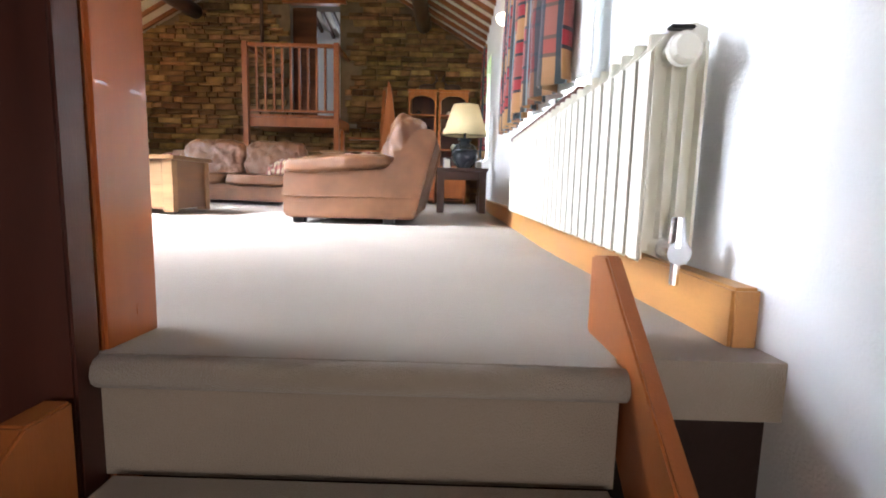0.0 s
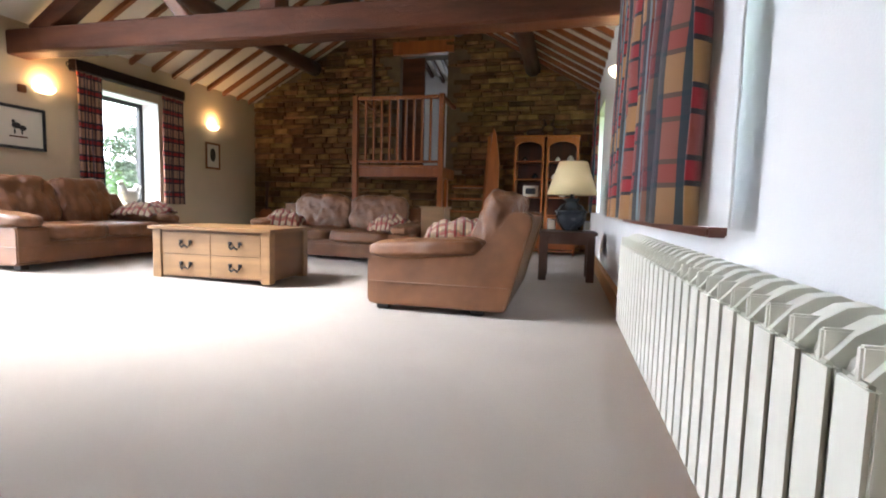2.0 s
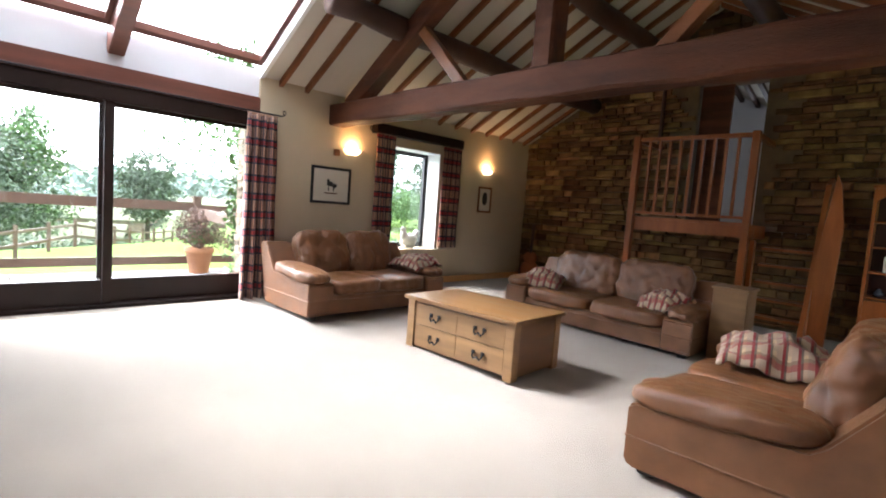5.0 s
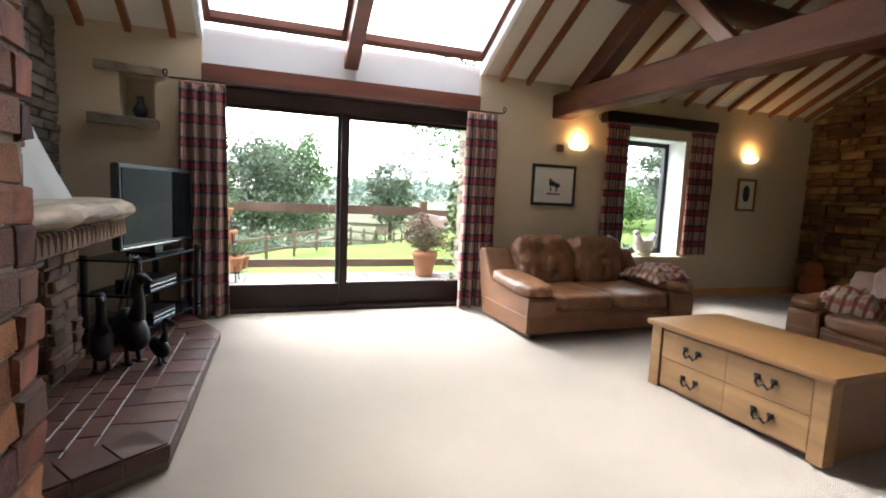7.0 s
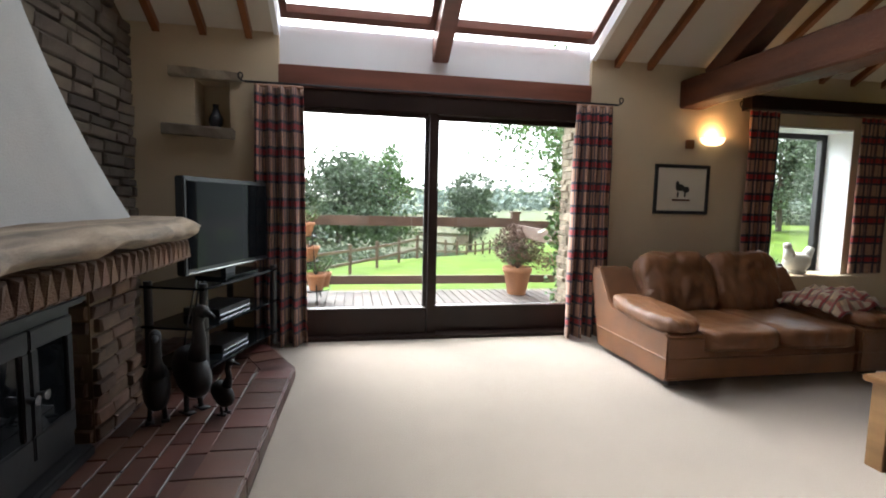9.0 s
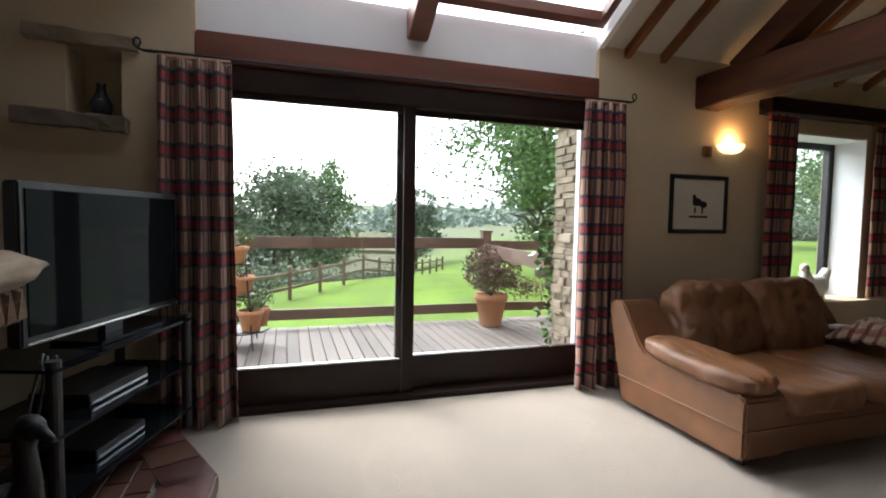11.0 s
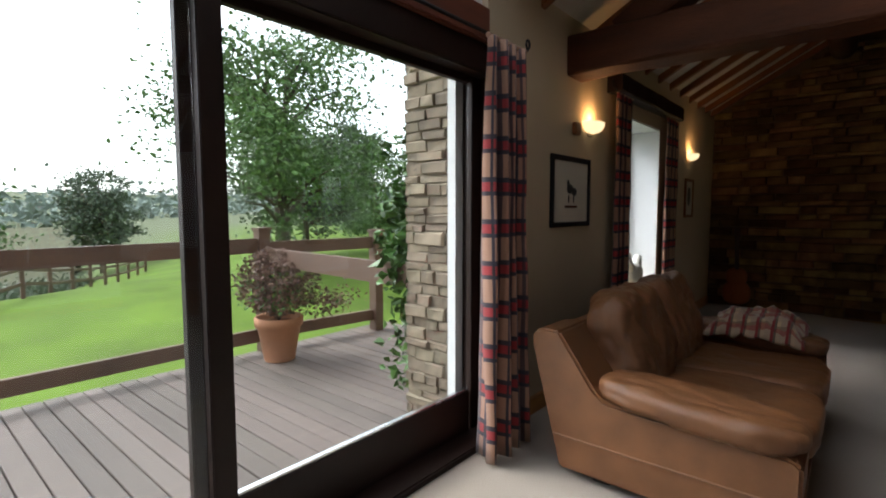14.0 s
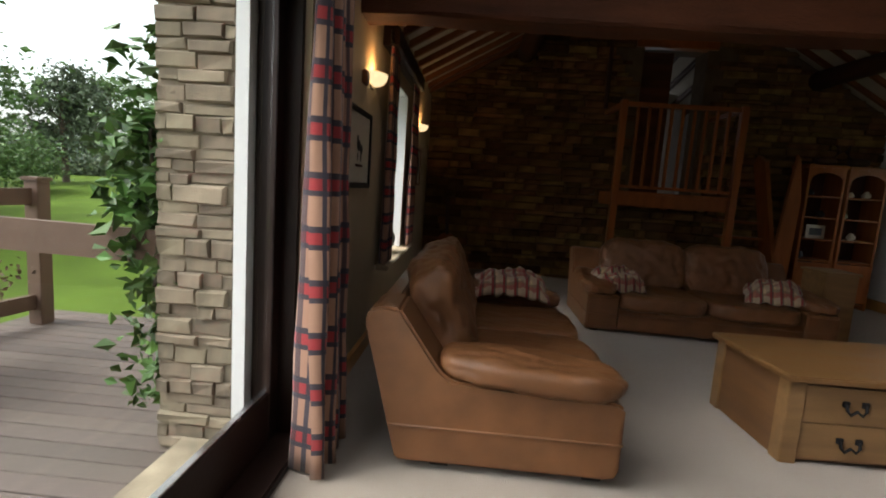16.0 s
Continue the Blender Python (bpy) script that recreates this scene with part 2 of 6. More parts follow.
# Dark stripes widened: shade of the deep folds joins the woven bands.
M_CURTAIN2 = plaid("patchwork_curtain", None,
                   (0.44, [(0.0, (0.3, 0.2, 0.1), 0.0), (0.36, (0.15, 0.22, 0.25), 1.0), (0.39, (0.015, 0.035, 0.045), 0.95), (0.52, (0.28, 0.16, 0.09), 0.3), (0.68, (0.015, 0.03, 0.04), 0.9), (0.80, (0.09, 0.012, 0.012), 0.7), (0.90, (0.15, 0.22, 0.25), 0.9), (0.93, (0.015, 0.03, 0.04), 0.9)]),
                   (0.39, [(0.0, (0.30, 0.155, 0.055)), (0.28, (0.02, 0.016, 0.02)), (0.32, (0.24, 0.010, 0.016)), (0.46, (0.02, 0.016, 0.02)), (0.50, (0.22, 0.05, 0.04)), (0.78, (0.02, 0.016, 0.02)), (0.82, (0.24, 0.010, 0.016)), (0.96, (0.02, 0.016, 0.02))]), 'stripes')
M_THROW = plaid("tartan_throw", None,
                (0.11, [(0.0, (0.36, 0.26, 0.18)), (0.4, (0.20, 0.018, 0.016)), (0.6, (0.12, 0.09, 0.06)), (0.75, (0.5, 0.35, 0.2))]),
                (0.12, [(0.0, (0.34, 0.25, 0.17)), (0.4, (0.22, 0.018, 0.016)), (0.65, (0.16, 0.10, 0.06)), (0.8, (0.55, 0.40, 0.25))]), 0.7)
M_LINING = shade("white_curtain_lining", (0.75, 0.76, 0.76), 0.9, 0.05, 20, 300, 0.1)
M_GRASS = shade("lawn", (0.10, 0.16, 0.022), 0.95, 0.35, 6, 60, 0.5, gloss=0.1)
# Ground greys beyond x -34: valley haze put into the field colour.
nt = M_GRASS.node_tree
apart, haze_band, blend = nt.nodes.new("ShaderNodeSeparateXYZ"), nt.nodes.new("ShaderNodeMapRange"), nt.nodes.new("ShaderNodeMix")
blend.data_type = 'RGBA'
haze_band.inputs["From Min"].default_value, haze_band.inputs["From Max"].default_value = -34.0, -60.0
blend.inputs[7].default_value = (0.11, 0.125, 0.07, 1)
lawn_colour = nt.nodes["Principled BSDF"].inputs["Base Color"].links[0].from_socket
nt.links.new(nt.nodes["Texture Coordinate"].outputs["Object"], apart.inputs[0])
nt.links.new(apart.outputs["X"], haze_band.inputs["Value"])
nt.links.new(haze_band.outputs["Result"], blend.inputs["Factor"])
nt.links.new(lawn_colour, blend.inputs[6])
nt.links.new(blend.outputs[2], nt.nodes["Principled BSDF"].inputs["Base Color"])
M_LEAF = shade("tree_leaf", (0.11, 0.19, 0.055), 0.6, 0.35, 20, 40, 0.0, per_piece=0.4)
# Dark green paled and greyed: haze on the farther trees mixed into the colour.
M_DARKLEAF = shade("dark_hazed_leaf", (0.10, 0.135, 0.075), 0.6, 0.35, 20, 40, 0.0, per_piece=0.4)
# Pale bluish green: the haze over the far woods is in the leaf colour.
M_HAZELEAF = shade("hazed_wood_leaf", (0.22, 0.27, 0.23), 0.8, 0.2, 20, 40, 0.0, per_piece=0.2)
M_IVY = shade("creeper_leaf", (0.07, 0.15, 0.03), 0.4, 0.35, 20, 40, 0.0, per_piece=0.4)
M_DRYLEAF = shade("reddish_shrub_leaf", (0.17, 0.10, 0.075), 0.7, 0.4, 20, 40, 0.0, per_piece=0.5)
M_BARK = shade("tree_bark", (0.09, 0.07, 0.05), 0.9, 0.4, 40, 100, 0.6)
M_PAPER = shade("picture_paper", (0.62, 0.57, 0.47), 0.8, 0.06, 20, 200, 0.03)
M_SLATE = shade("mossy_roof", (0.13, 0.13, 0.07), 0.9, 0.4, 20, 60, 0.3)


# ---- building helpers ----
def part(name, bm, material, parent=None, label="", smooth=False):
    me = bpy.data.meshes.new(name)
    bm.normal_update()
    if smooth:
        for f in bm.faces:
            f.smooth = True
    bm.to_mesh(me)
    bm.free()
    me.materials.append(material)
    ob = new(name, me)
    ob.parent = parent
    if label:
        ob["label"] = label
    return ob


def thing(name, at, label, category, group="", kind=""):
    ob = new(name)
    ob.empty_display_size = 0.1
    ob.matrix_basis = at if isinstance(at, Matrix) else pose(*at)
    return tagged(ob, label, category, group, kind)


def box(bm, x0, x1, y0, y1, z0, z1, bevel=0.0, seg=2):
    v = [bm.verts.new((x, y, z)) for z in (z0, z1) for x, y in ((x0, y0), (x1, y0), (x1, y1), (x0, y1))]
    fs = [bm.faces.new([v[i] for i in q]) for q in ((3, 2, 1, 0), (4, 5, 6, 7), (0, 1, 5, 4), (1, 2, 6, 5), (2, 3, 7, 6), (3, 0, 4, 7))]
    if bevel:
        es = list({e for f in fs for e in f.edges})
        bmesh.ops.bevel(bm, geom=es, offset=bevel, segments=seg, affect='EDGES', clamp_overlap=True)
    return bm


def boxes(*specs, bevel=0.0):
    bm = bmesh.new()
    for s in specs:
        box(bm, *s, bevel=bevel)
    return bm


def slab(points, z0, z1, axis='z', bevel=0.0):
    """A prism over an outline: axis z keeps (x, y), axis x takes (y, z), axis y takes (x, z)."""
    bm = bmesh.new()
    put = {'z': lambda a, b, c: (a, b, c), 'x': lambda a, b, c: (c, a, b), 'y': lambda a, b, c: (a, c, b)}[axis]
    lo = [bm.verts.new(put(a, b, z0)) for a, b in points]
    hi = [bm.verts.new(put(a, b, z1)) for a, b in points]
    bm.faces.new(lo)
    bm.faces.new(hi[::-1])
    k = len(points)
    for i in range(k):
        bm.faces.new((lo[i], hi[i], hi[(i + 1) % k], lo[(i + 1) % k]))
    bmesh.ops.recalc_face_normals(bm, faces=bm.faces)
    if bevel:
        bmesh.ops.bevel(bm, geom=list(bm.edges), offset=bevel, segments=2, affect='EDGES', clamp_overlap=True)
    return bm


def pillow(bm, centre, size, n=10, power=5.0, wrinkle=0.0, turn=None, seed=0.0, sag=0.0):
    """A stuffed shape: a rounded block with soft wrinkles."""
    verts = {}
    half = Vector(size) / 2
    turn = turn or Matrix.Identity(3)

    def vert(i, j, k):
        key = (i, j, k)
        if key not in verts:
            c = Vector((2 * i / n - 1, 2 * j / n - 1, 2 * k / n - 1))
            big = max(abs(a) for a in c)
            p = sum(abs(a) ** power for a in c) ** (1 / power)
            d = c * (big / p)
            q = Vector((d.x * half.x, d.y * half.y, d.z * half.z))
            q.z -= sag * max(0, d.z) * (1 - d.x * d.x) * (1 - d.y * d.y)
            if wrinkle:
                w = noise.noise(Vector((q.x * 7 + seed, q.y * 7, q.z * 7))) + 0.6 * noise.noise(Vector((q.x * 19, q.y * 19 + seed, q.z * 14)))
                fold = noise.noise(Vector((q.x * 11 + seed * 2, q.y * 4, q.z * 5 + seed)))
                crease = max(0.0, 1 - abs(fold) * 5) ** 2 * (0.4 + 0.6 * (1 - abs(d.x)))
                q += d.normalized() * (w - 0.9 * crease) * wrinkle
            verts[key] = bm.verts.new(turn @ q + Vector(centre))
        return verts[key]

    for a in range(n):
        for b in range(n):
            for side in (0, n):
                for q in (((side, a, b), (side, a + 1, b), (side, a + 1, b + 1), (side, a, b + 1)),
                          ((a, side, b), (a, side, b + 1), (a + 1, side, b + 1), (a + 1, side, b)),
                          ((a, b, side), (a + 1, b, side), (a + 1, b + 1, side), (a, b + 1, side))):
                    vs = [vert(*p) for p in q]
                    bm.faces.new(vs if side else vs[::-1])
    return bm


def rounded(centre, size, **kw):
    return pillow(bmesh.new(), centre, size, **kw)


def lathe(profile, seg=24, centre=(0, 0, 0)):
    """A turned shape from (radius, height) pairs."""
    bm = bmesh.new()
    rings = []
    for r, z in profile:
        rings.append([bm.verts.new((centre[0] + r * math.cos(2 * math.pi * i / seg), centre[1] + r * math.sin(2 * math.pi * i / seg), centre[2] + z)) for i in range(seg)])
    for a, b in zip(rings, rings[1:]):
        for i in range(seg):
            bm.faces.new((a[i], a[(i + 1) % seg], b[(i + 1) % seg], b[i]))
    bm.faces.new(rings[0][::-1])
    bm.faces.new(rings[-1])
    return bm


def tube(bm, points, radius, seg=8):
    """A round bar along points; radius may be a list."""
    pts = [Vector(p) for p in points]
    rad = radius if isinstance(radius, (list, tuple)) else [radius] * len(pts)
    rings = []
    for i, p in enumerate(pts):
        d = (pts[min(i + 1, len(pts) - 1)] - pts[max(i - 1, 0)]).normalized()
        up = Vector((0, 0, 1)) if abs(d.z) < 0.9 else Vector((1, 0, 0))
        a = d.cross(up).normalized()
        b = d.cross(a)
        rings.append([bm.verts.new(p + rad[i] * (math.cos(2 * math.pi * k / seg) * a + math.sin(2 * math.pi * k / seg) * b)) for k in range(seg)])
    for r, s in zip(rings, rings[1:]):
        for k in range(seg):
            bm.faces.new((r[k], s[k], s[(k + 1) % seg], r[(k + 1) % seg]))
    bm.faces.new(rings[0])
    bm.faces.new(rings[-1][::-1])
    return bm


def rough_beam(bm, p, q, width, depth, waver=0.012, steps=14, seed=0.0, up=(0, 0, 1)):
    """A hand-hewn squared timber from p to q with uneven faces and worn edges."""
    p, q = Vector(p), Vector(q)
    d = (q - p).normalized()
    side = d.cross(Vector(up)).normalized()
    top = side.cross(d).normalized()
    outline = []
    c = 0.16
    for sx, sy in ((-1, -1 + c), (-1, 1 - c), (-1 + c, 1), (1 - c, 1), (1, 1 - c), (1, -1 + c), (1 - c, -1), (-1 + c, -1)):
        outline.append((sx * width / 2, sy * depth / 2))
    rings = []
    for i in range(steps + 1):
        base = p.lerp(q, i / steps)
        ring = []
        for k, (a, b) in enumerate(outline):
            w = noise.noise(Vector((i * 0.7 + seed, k * 1.3, seed * 2))) * waver
            ring.append(bm.verts.new(base + side * (a + w) + top * (b + noise.noise(Vector((i * 0.5, seed + k, 3.1))) * waver)))
        rings.append(ring)
    m = len(outline)
    for r, s in zip(rings, rings[1:]):
        for k in range(m):
            bm.faces.new((r[k], s[k], s[(k + 1) % m], r[(k + 1) % m]))
    bm.faces.new(rings[0])
    bm.faces.new(rings[-1][::-1])
    bmesh.ops.recalc_face_normals(bm, faces=bm.faces)
    return bm


def structure(name, bm, material, label, category, smooth=False):
    return tagged(part(name, bm, material, None, label, smooth), label, category, "", "structure")


# ---- the shell of the barn room ----
WEST, EAST, NORTH, SOUTH, EAVE, RIDGE = -6.13, 0.55, 9.4, -0.21, 2.74, 4.62
MID = (WEST + EAST) / 2
SLOPE = (RIDGE - EAVE) / (MID - WEST)


def roof_z(x):
    return RIDGE - abs(x - MID) * SLOPE


def floor_z(x, y):
    """The old floor is not quite level: it rises a little towards the patio door."""
    z = -0.04 + 0.09 * min(1.0, max(0.0, (-2.5 - x) / 2.5))
    return z if z > 0 else z * min(1.0, max(0.0, (y - 0.8) / 1.6))


def floor_sheet(*areas):
    bm = bmesh.new()
    for x0, x1, y0, y1, depth in areas:
        nx, ny = max(1, int((x1 - x0) / 0.25)), max(1, int((y1 - y0) / 0.25))
        top = [[bm.verts.new((x0 + (x1 - x0) * i / nx, y0 + (y1 - y0) * j / ny, floor_z(x0 + (x1 - x0) * i / nx, y0 + (y1 - y0) * j / ny))) for j in range(ny + 1)] for i in range(nx + 1)]
        for i in range(nx):
            for j in range(ny):
                bm.faces.new((top[i][j], top[i + 1][j], top[i + 1][j + 1], top[i][j + 1]))
        rim = [top[i][0] for i in range(nx + 1)] + [top[nx][j] for j in range(1, ny + 1)] + [top[i][ny] for i in range(nx - 1, -1, -1)] + [top[0][j] for j in range(ny - 1, 0, -1)]
        low = [bm.verts.new((v.co.x, v.co.y, -depth)) for v in rim]
        for i in range(len(rim)):
            k = (i + 1) % len(rim)
            bm.faces.new((rim[i], low[i], low[k], rim[k]))
        bm.faces.new(low[::-1])
    return bm


floor = structure("floor", floor_sheet((-6.2, 0.27, 0.72, 9.45, 0.2), (0.27, 0.56, 0.76, 9.45, 0.1), (-6.2, -0.80, -0.25, 0.72, 0.2)), M_CARPET, "pale beige cut-pile fitted carpet, slightly trodden", "carpet")
wall_west = structure("wall_west", boxes(
    (-6.55, WEST, -0.3, 0.28, 0, 2.8), (-6.55, WEST, 0.56, 0.96, 0, 2.8), (-6.55, WEST, 0.28, 0.56, 0, 1.92), (-6.55, WEST, 0.28, 0.56, 2.32, 2.8), (-6.55, -6.42, 0.28, 0.56, 1.92, 2.32),
    (-6.55, WEST, 3.95, 5.86, 0, 2.8), (-6.55, WEST, 3.84, 3.95, 2.3, 2.8), (-6.55, WEST, 6.94, 9.5, 0, 2.8), (-6.55, WEST, 5.86, 6.94, 0, 0.64), (-6.55, WEST, 5.86, 6.94, 2.22, 2.8)),
    M_PLASTER, "cream painted rough plaster wall with deep window reveals", "wall")
wall_above_door = structure("wall_above_door", boxes((-6.55, -6.17, 0.96, 3.84, 2.49, 2.82)), M_WHITE, "white plaster strip above the sliding door", "wall")
wall_east = structure("wall_east", boxes(
    (EAST, 0.95, -2.2, 2.02, -1.9, 2.8), (EAST, 0.95, 4.1, 7.3, -0.2, 2.8), (EAST, 0.95, 8.6, 9.5, -0.2, 2.8), (EAST, 0.95, 7.3, 8.6, -0.2, 0.7), (EAST, 0.95, 7.3, 8.6, 2.2, 2.8), (EAST, 0.95, 2.02, 4.1, -0.2, 0.66), (EAST, 0.95, 2.02, 4.1, 2.2, 2.8)),
    M_WHITE, "white painted rough plaster wall", "wall")


def ceiling_board():
    """Two sloping ceilings; the west one is open over the sliding door for the roof windows."""
    bm = bmesh.new()

    def strip(x0, x1, y0, y1, lift=0.0, thick=0.05):
        v = [bm.verts.new((x, y, roof_z(x) + lift + dz)) for dz in (0, thick) for x, y in ((x0, y0), (x1, y0), (x1, y1), (x0, y1))]
        for q in ((3, 2, 1, 0), (4, 5, 6, 7), (0, 1, 5, 4), (1, 2, 6, 5), (2, 3, 7, 6), (3, 0, 4, 7)):
            bm.faces.new([v[i] for i in q])

    strip(MID, 1.0, -2.3, 9.5)
    strip(-6.6, MID, 3.84, 9.5)
    strip(-6.6, MID, -0.4, 0.96)
    strip(-4.35, MID, 0.96, 3.84)
    strip(MID - 0.001, -2.0, -2.3, -0.4)
    return bm


ceiling = structure("ceiling", ceiling_board(), M_CEIL, "white sloping ceiling boards between varnished rafters", "ceiling")


def skylight_shaft():
    """White sides between the ceiling and the roof windows."""
    bm = bmesh.new()
    for y0, y1 in ((0.92, 0.965), (3.835, 3.88)):
        pts = [(-6.3, roof_z(-6.3) - 0.02), (-4.3, roof_z(-4.3) - 0.02), (-4.3, roof_z(-4.3) + 0.42), (-6.3, roof_z(-6.3) + 0.42)]
        lo = [bm.verts.new((x, y0, z)) for x, z in pts]
        hi = [bm.verts.new((x, y1, z)) for x, z in pts]
        bm.faces.new(lo)
        bm.faces.new(hi[::-1])
        for i in range(4):
            bm.faces.new((lo[i], hi[i], hi[(i + 1) % 4], lo[(i + 1) % 4]))
    box(bm, -4.35, -4.3, 0.96, 3.84, roof_z(-4.35), roof_z(-4.35) + 0.45)
    bmesh.ops.recalc_face_normals(bm, faces=bm.faces)
    return bm


structure("skylight_shaft", skylight_shaft(), M_WHITE, "white plastered sides of the skylight recess", "wall")
# Out of view: added to stop light leaks, white for its bounce.
wall_stair_unseen = structure("wall_stair_unseen", boxes((-2.4, EAST, -2.3, -2.2, -1.9, 4.7), (-0.80, -0.73, -2.2, 0.66, -1.9, 0.0), (-2.4, -0.80, -0.5, -0.25, -0.2, 4.7), (-2.5, -2.4, -2.3, -0.25, -2.0, 4.7), (-2.4, -0.80, -2.2, -0.5, -0.3, -0.2)), M_WHITE, "unseen white walls added round the stairwell to shut out stray light", "wall")


# roof windows: two frames side by side with a rafter between them
def roof_window(y0, y1):
    at = thing("window_skylight", (0, 0, 0), "roof window with a varnished pine frame, clouded bright sky behind", "skylight", "roof windows", "structure")
    x0, x1, lift = -6.06, -4.45, 0.06
    w = 0.06

    def bar(xa, xb, ya, yb):
        bm = bmesh.new()
        v = [bm.verts.new((x, y, roof_z(x) + lift + dz)) for dz in (0, 0.07) for x, y in ((xa, ya), (xb, ya), (xb, yb), (xa, yb))]
        for q in ((3, 2, 1, 0), (4, 5, 6, 7), (0, 1, 5, 4), (1, 2, 6, 5), (2, 3, 7, 6), (3, 0, 4, 7)):
            bm.faces.new([v[i] for i in q])
        return bm

    part("frame_bar", bar(x0, x0 + w, y0, y1), M_LINTEL, at)
    part("frame_bar", bar(x1 - w, x1, y0, y1), M_LINTEL, at)
    part("frame_bar", bar(x0 + w, x1 - w, y0, y0 + w), M_LINTEL, at)
    part("frame_bar", bar(x0 + w, x1 - w, y1 - w, y1), M_LINTEL, at)
    bm = bmesh.new()
    v = [bm.verts.new((x, y, roof_z(x) + lift + 0.04)) for x, y in ((x0 + w, y0 + w), (x1 - w, y0 + w), (x1 - w, y1 - w), (x0 + w, y1 - w))]
    bm.faces.new(v)
    p = part("pane", bm, M_GLASS, at)
    p.visible_shadow = False


roof_window(0.985, 2.30)
roof_window(2.42, 3.815)


# rafters
def rafter(x0, x1, y, w=0.055, d=0.07, name="rafter"):
    bm = bmesh.new()
    v = [bm.verts.new((x, yy, roof_z(x) + dz)) for dz in (-d, 0.004) for x, yy in ((x0, y - w / 2), (x1, y - w / 2), (x1, y + w / 2), (x0, y + w / 2))]
    for q in ((3, 2, 1, 0), (4, 5, 6, 7), (0, 1, 5, 4), (1, 2, 6, 5), (2, 3, 7, 6), (3, 0, 4, 7)):
        bm.faces.new([v[i] for i in q])
    bmesh.ops.recalc_face_normals(bm, faces=bm.faces)
    return tagged(part(name, bm, M_RAFTER), "varnished reddish pine rafter under the white ceiling", "rafter", "ceiling rafters", "structure")


for y in (0.0, 0.36, 0.72, 4.1, 4.45, 5.25, 5.65, 6.05, 6.45, 6.85, 7.25, 7.65, 8.05, 8.45, 8.85, 9.2):
    rafter(WEST, MID - 0.02, y)
for k in range(25):
    rafter(MID + 0.02, EAST, -0.2 + k * 0.39)
mid_rafter = tagged(part("rafter", slab([(-6.16, 2.60), (-6.10, 2.585), (-4.3, roof_z(-4.3) - 0.14), (-4.3, roof_z(-4.3) + 0.05), (-6.16, 2.80)], 2.29, 2.43, 'y', 0.008), M_LINTEL), "thick varnished rafter between the two roof windows", "rafter", "ceiling rafters", "structure")

# timber roof truss: tie beam, king post, principals, struts
truss = thing("roof_truss", (0, 0, 0), "old reddish oak roof truss with a checked tie beam", "roof truss", "", "structure")
TY = 4.93
part("tie_beam", rough_beam(bmesh.new(), (WEST + 0.0, TY, 2.465), (EAST, TY, 2.465), 0.26, 0.28, 0.02, 22, 1.0), M_BEAM, truss, "checked oak tie beam")
part("king_post", rough_beam(bmesh.new(), (MID, TY, 2.58), (MID, TY, RIDGE - 0.1), 0.20, 0.24, 0.012, 8, 2.0, up=(0, 1, 0)), M_BEAM, truss)
for sgn in (-1, 1):
    end = WEST + 0.35 if sgn < 0 else EAST - 0.35
    part("principal", rough_beam(bmesh.new(), (end, TY, 2.55), (MID + sgn * 0.1, TY, RIDGE - 0.22), 0.2, 0.22, 0.015, 12, 3.0 + sgn), M_BEAM, truss)
    part("strut", rough_beam(bmesh.new(), (MID + sgn * 1.0, TY, 2.58), (MID + sgn * 1.75, TY, 3.35), 0.10, 0.12, 0.008, 6, 5.0 + sgn), M_RAFTER, truss, "lighter pine strut")


def purlin(x, drop, y0, y1, seed):
    pts = [(x + noise.noise(Vector((i * 0.5, seed, 0))) * 0.05, y0 + (y1 - y0) * i / 14, roof_z(x) - drop + noise.noise(Vector((i * 0.4, seed, 5))) * 0.05) for i in range(15)]
    return tagged(part("purlin", tube(bmesh.new(), pts, [0.13 + 0.02 * noise.noise(Vector((i * 0.6, seed, 9))) for i in range(15)], 12), M_DARKBEAM, None, smooth=True),
                  "dark crooked round timber purlin under the rafters", "purlin", "roof purlins", "structure")


purlin(-4.75, 0.20, 3.9, 9.35, 1)
purlin(-3.55, 0.20, 3.9, 9.35, 2)
purlin(-0.55, 0.20, -1.5, 9.35, 3)
purlin(-1.9, 0.20, -0.5, 9.35, 4)

# skirting
structure("baseboard_east", boxes((0.50, EAST, 0.84, 9.3, -0.06, 0.105), bevel=0.006), M_SKIRT, "honey pine skirting board with a square end at the stairs", "skirting board")
structure("baseboard_west", boxes((WEST, -6.10, 4.0, 9.35, 0.03, 0.16), bevel=0.006), M_SKIRT, "honey pine skirting board", "skirting board")

# ---- stairs ----
stairs = thing("stairs", (0, 0, 0), "carpeted stairs rising to the living room", "stairs", "", "structure")
RISE, GOING = 0.19, 0.235
for k in range(1, 9):
    y1 = 0.72 - (k - 1) * GOING
    bm = boxes((-0.53, 0.275, y1 - GOING - 0.02, y1, -RISE * k - 0.19, -RISE * k), bevel=0.02)
    part("step", bm, M_CARPET, stairs)
part("nosing", tube(bmesh.new(), [(-0.53, 0.715, -0.026), (0.275, 0.715, -0.026)], 0.026, 12), M_CARPET, stairs, smooth=True)
part("right_string", slab([(0.93, 0.145), (0.85, 0.155), (-1.2, -1.42), (-1.2, -1.75), (0.66, -0.22), (0.93, 0.0)], 0.276, 0.304, 'x', 0.004), M_ORANGE, stairs, "orange pine string board")
part("left_string", slab([(0.66, -0.05), (0.58, -0.05), (-1.2, -1.36), (-1.2, -1.75), (0.66, -0.35)], -0.575, -0.532, 'x', 0.004), M_ORANGE, stairs, "orange pine string board")
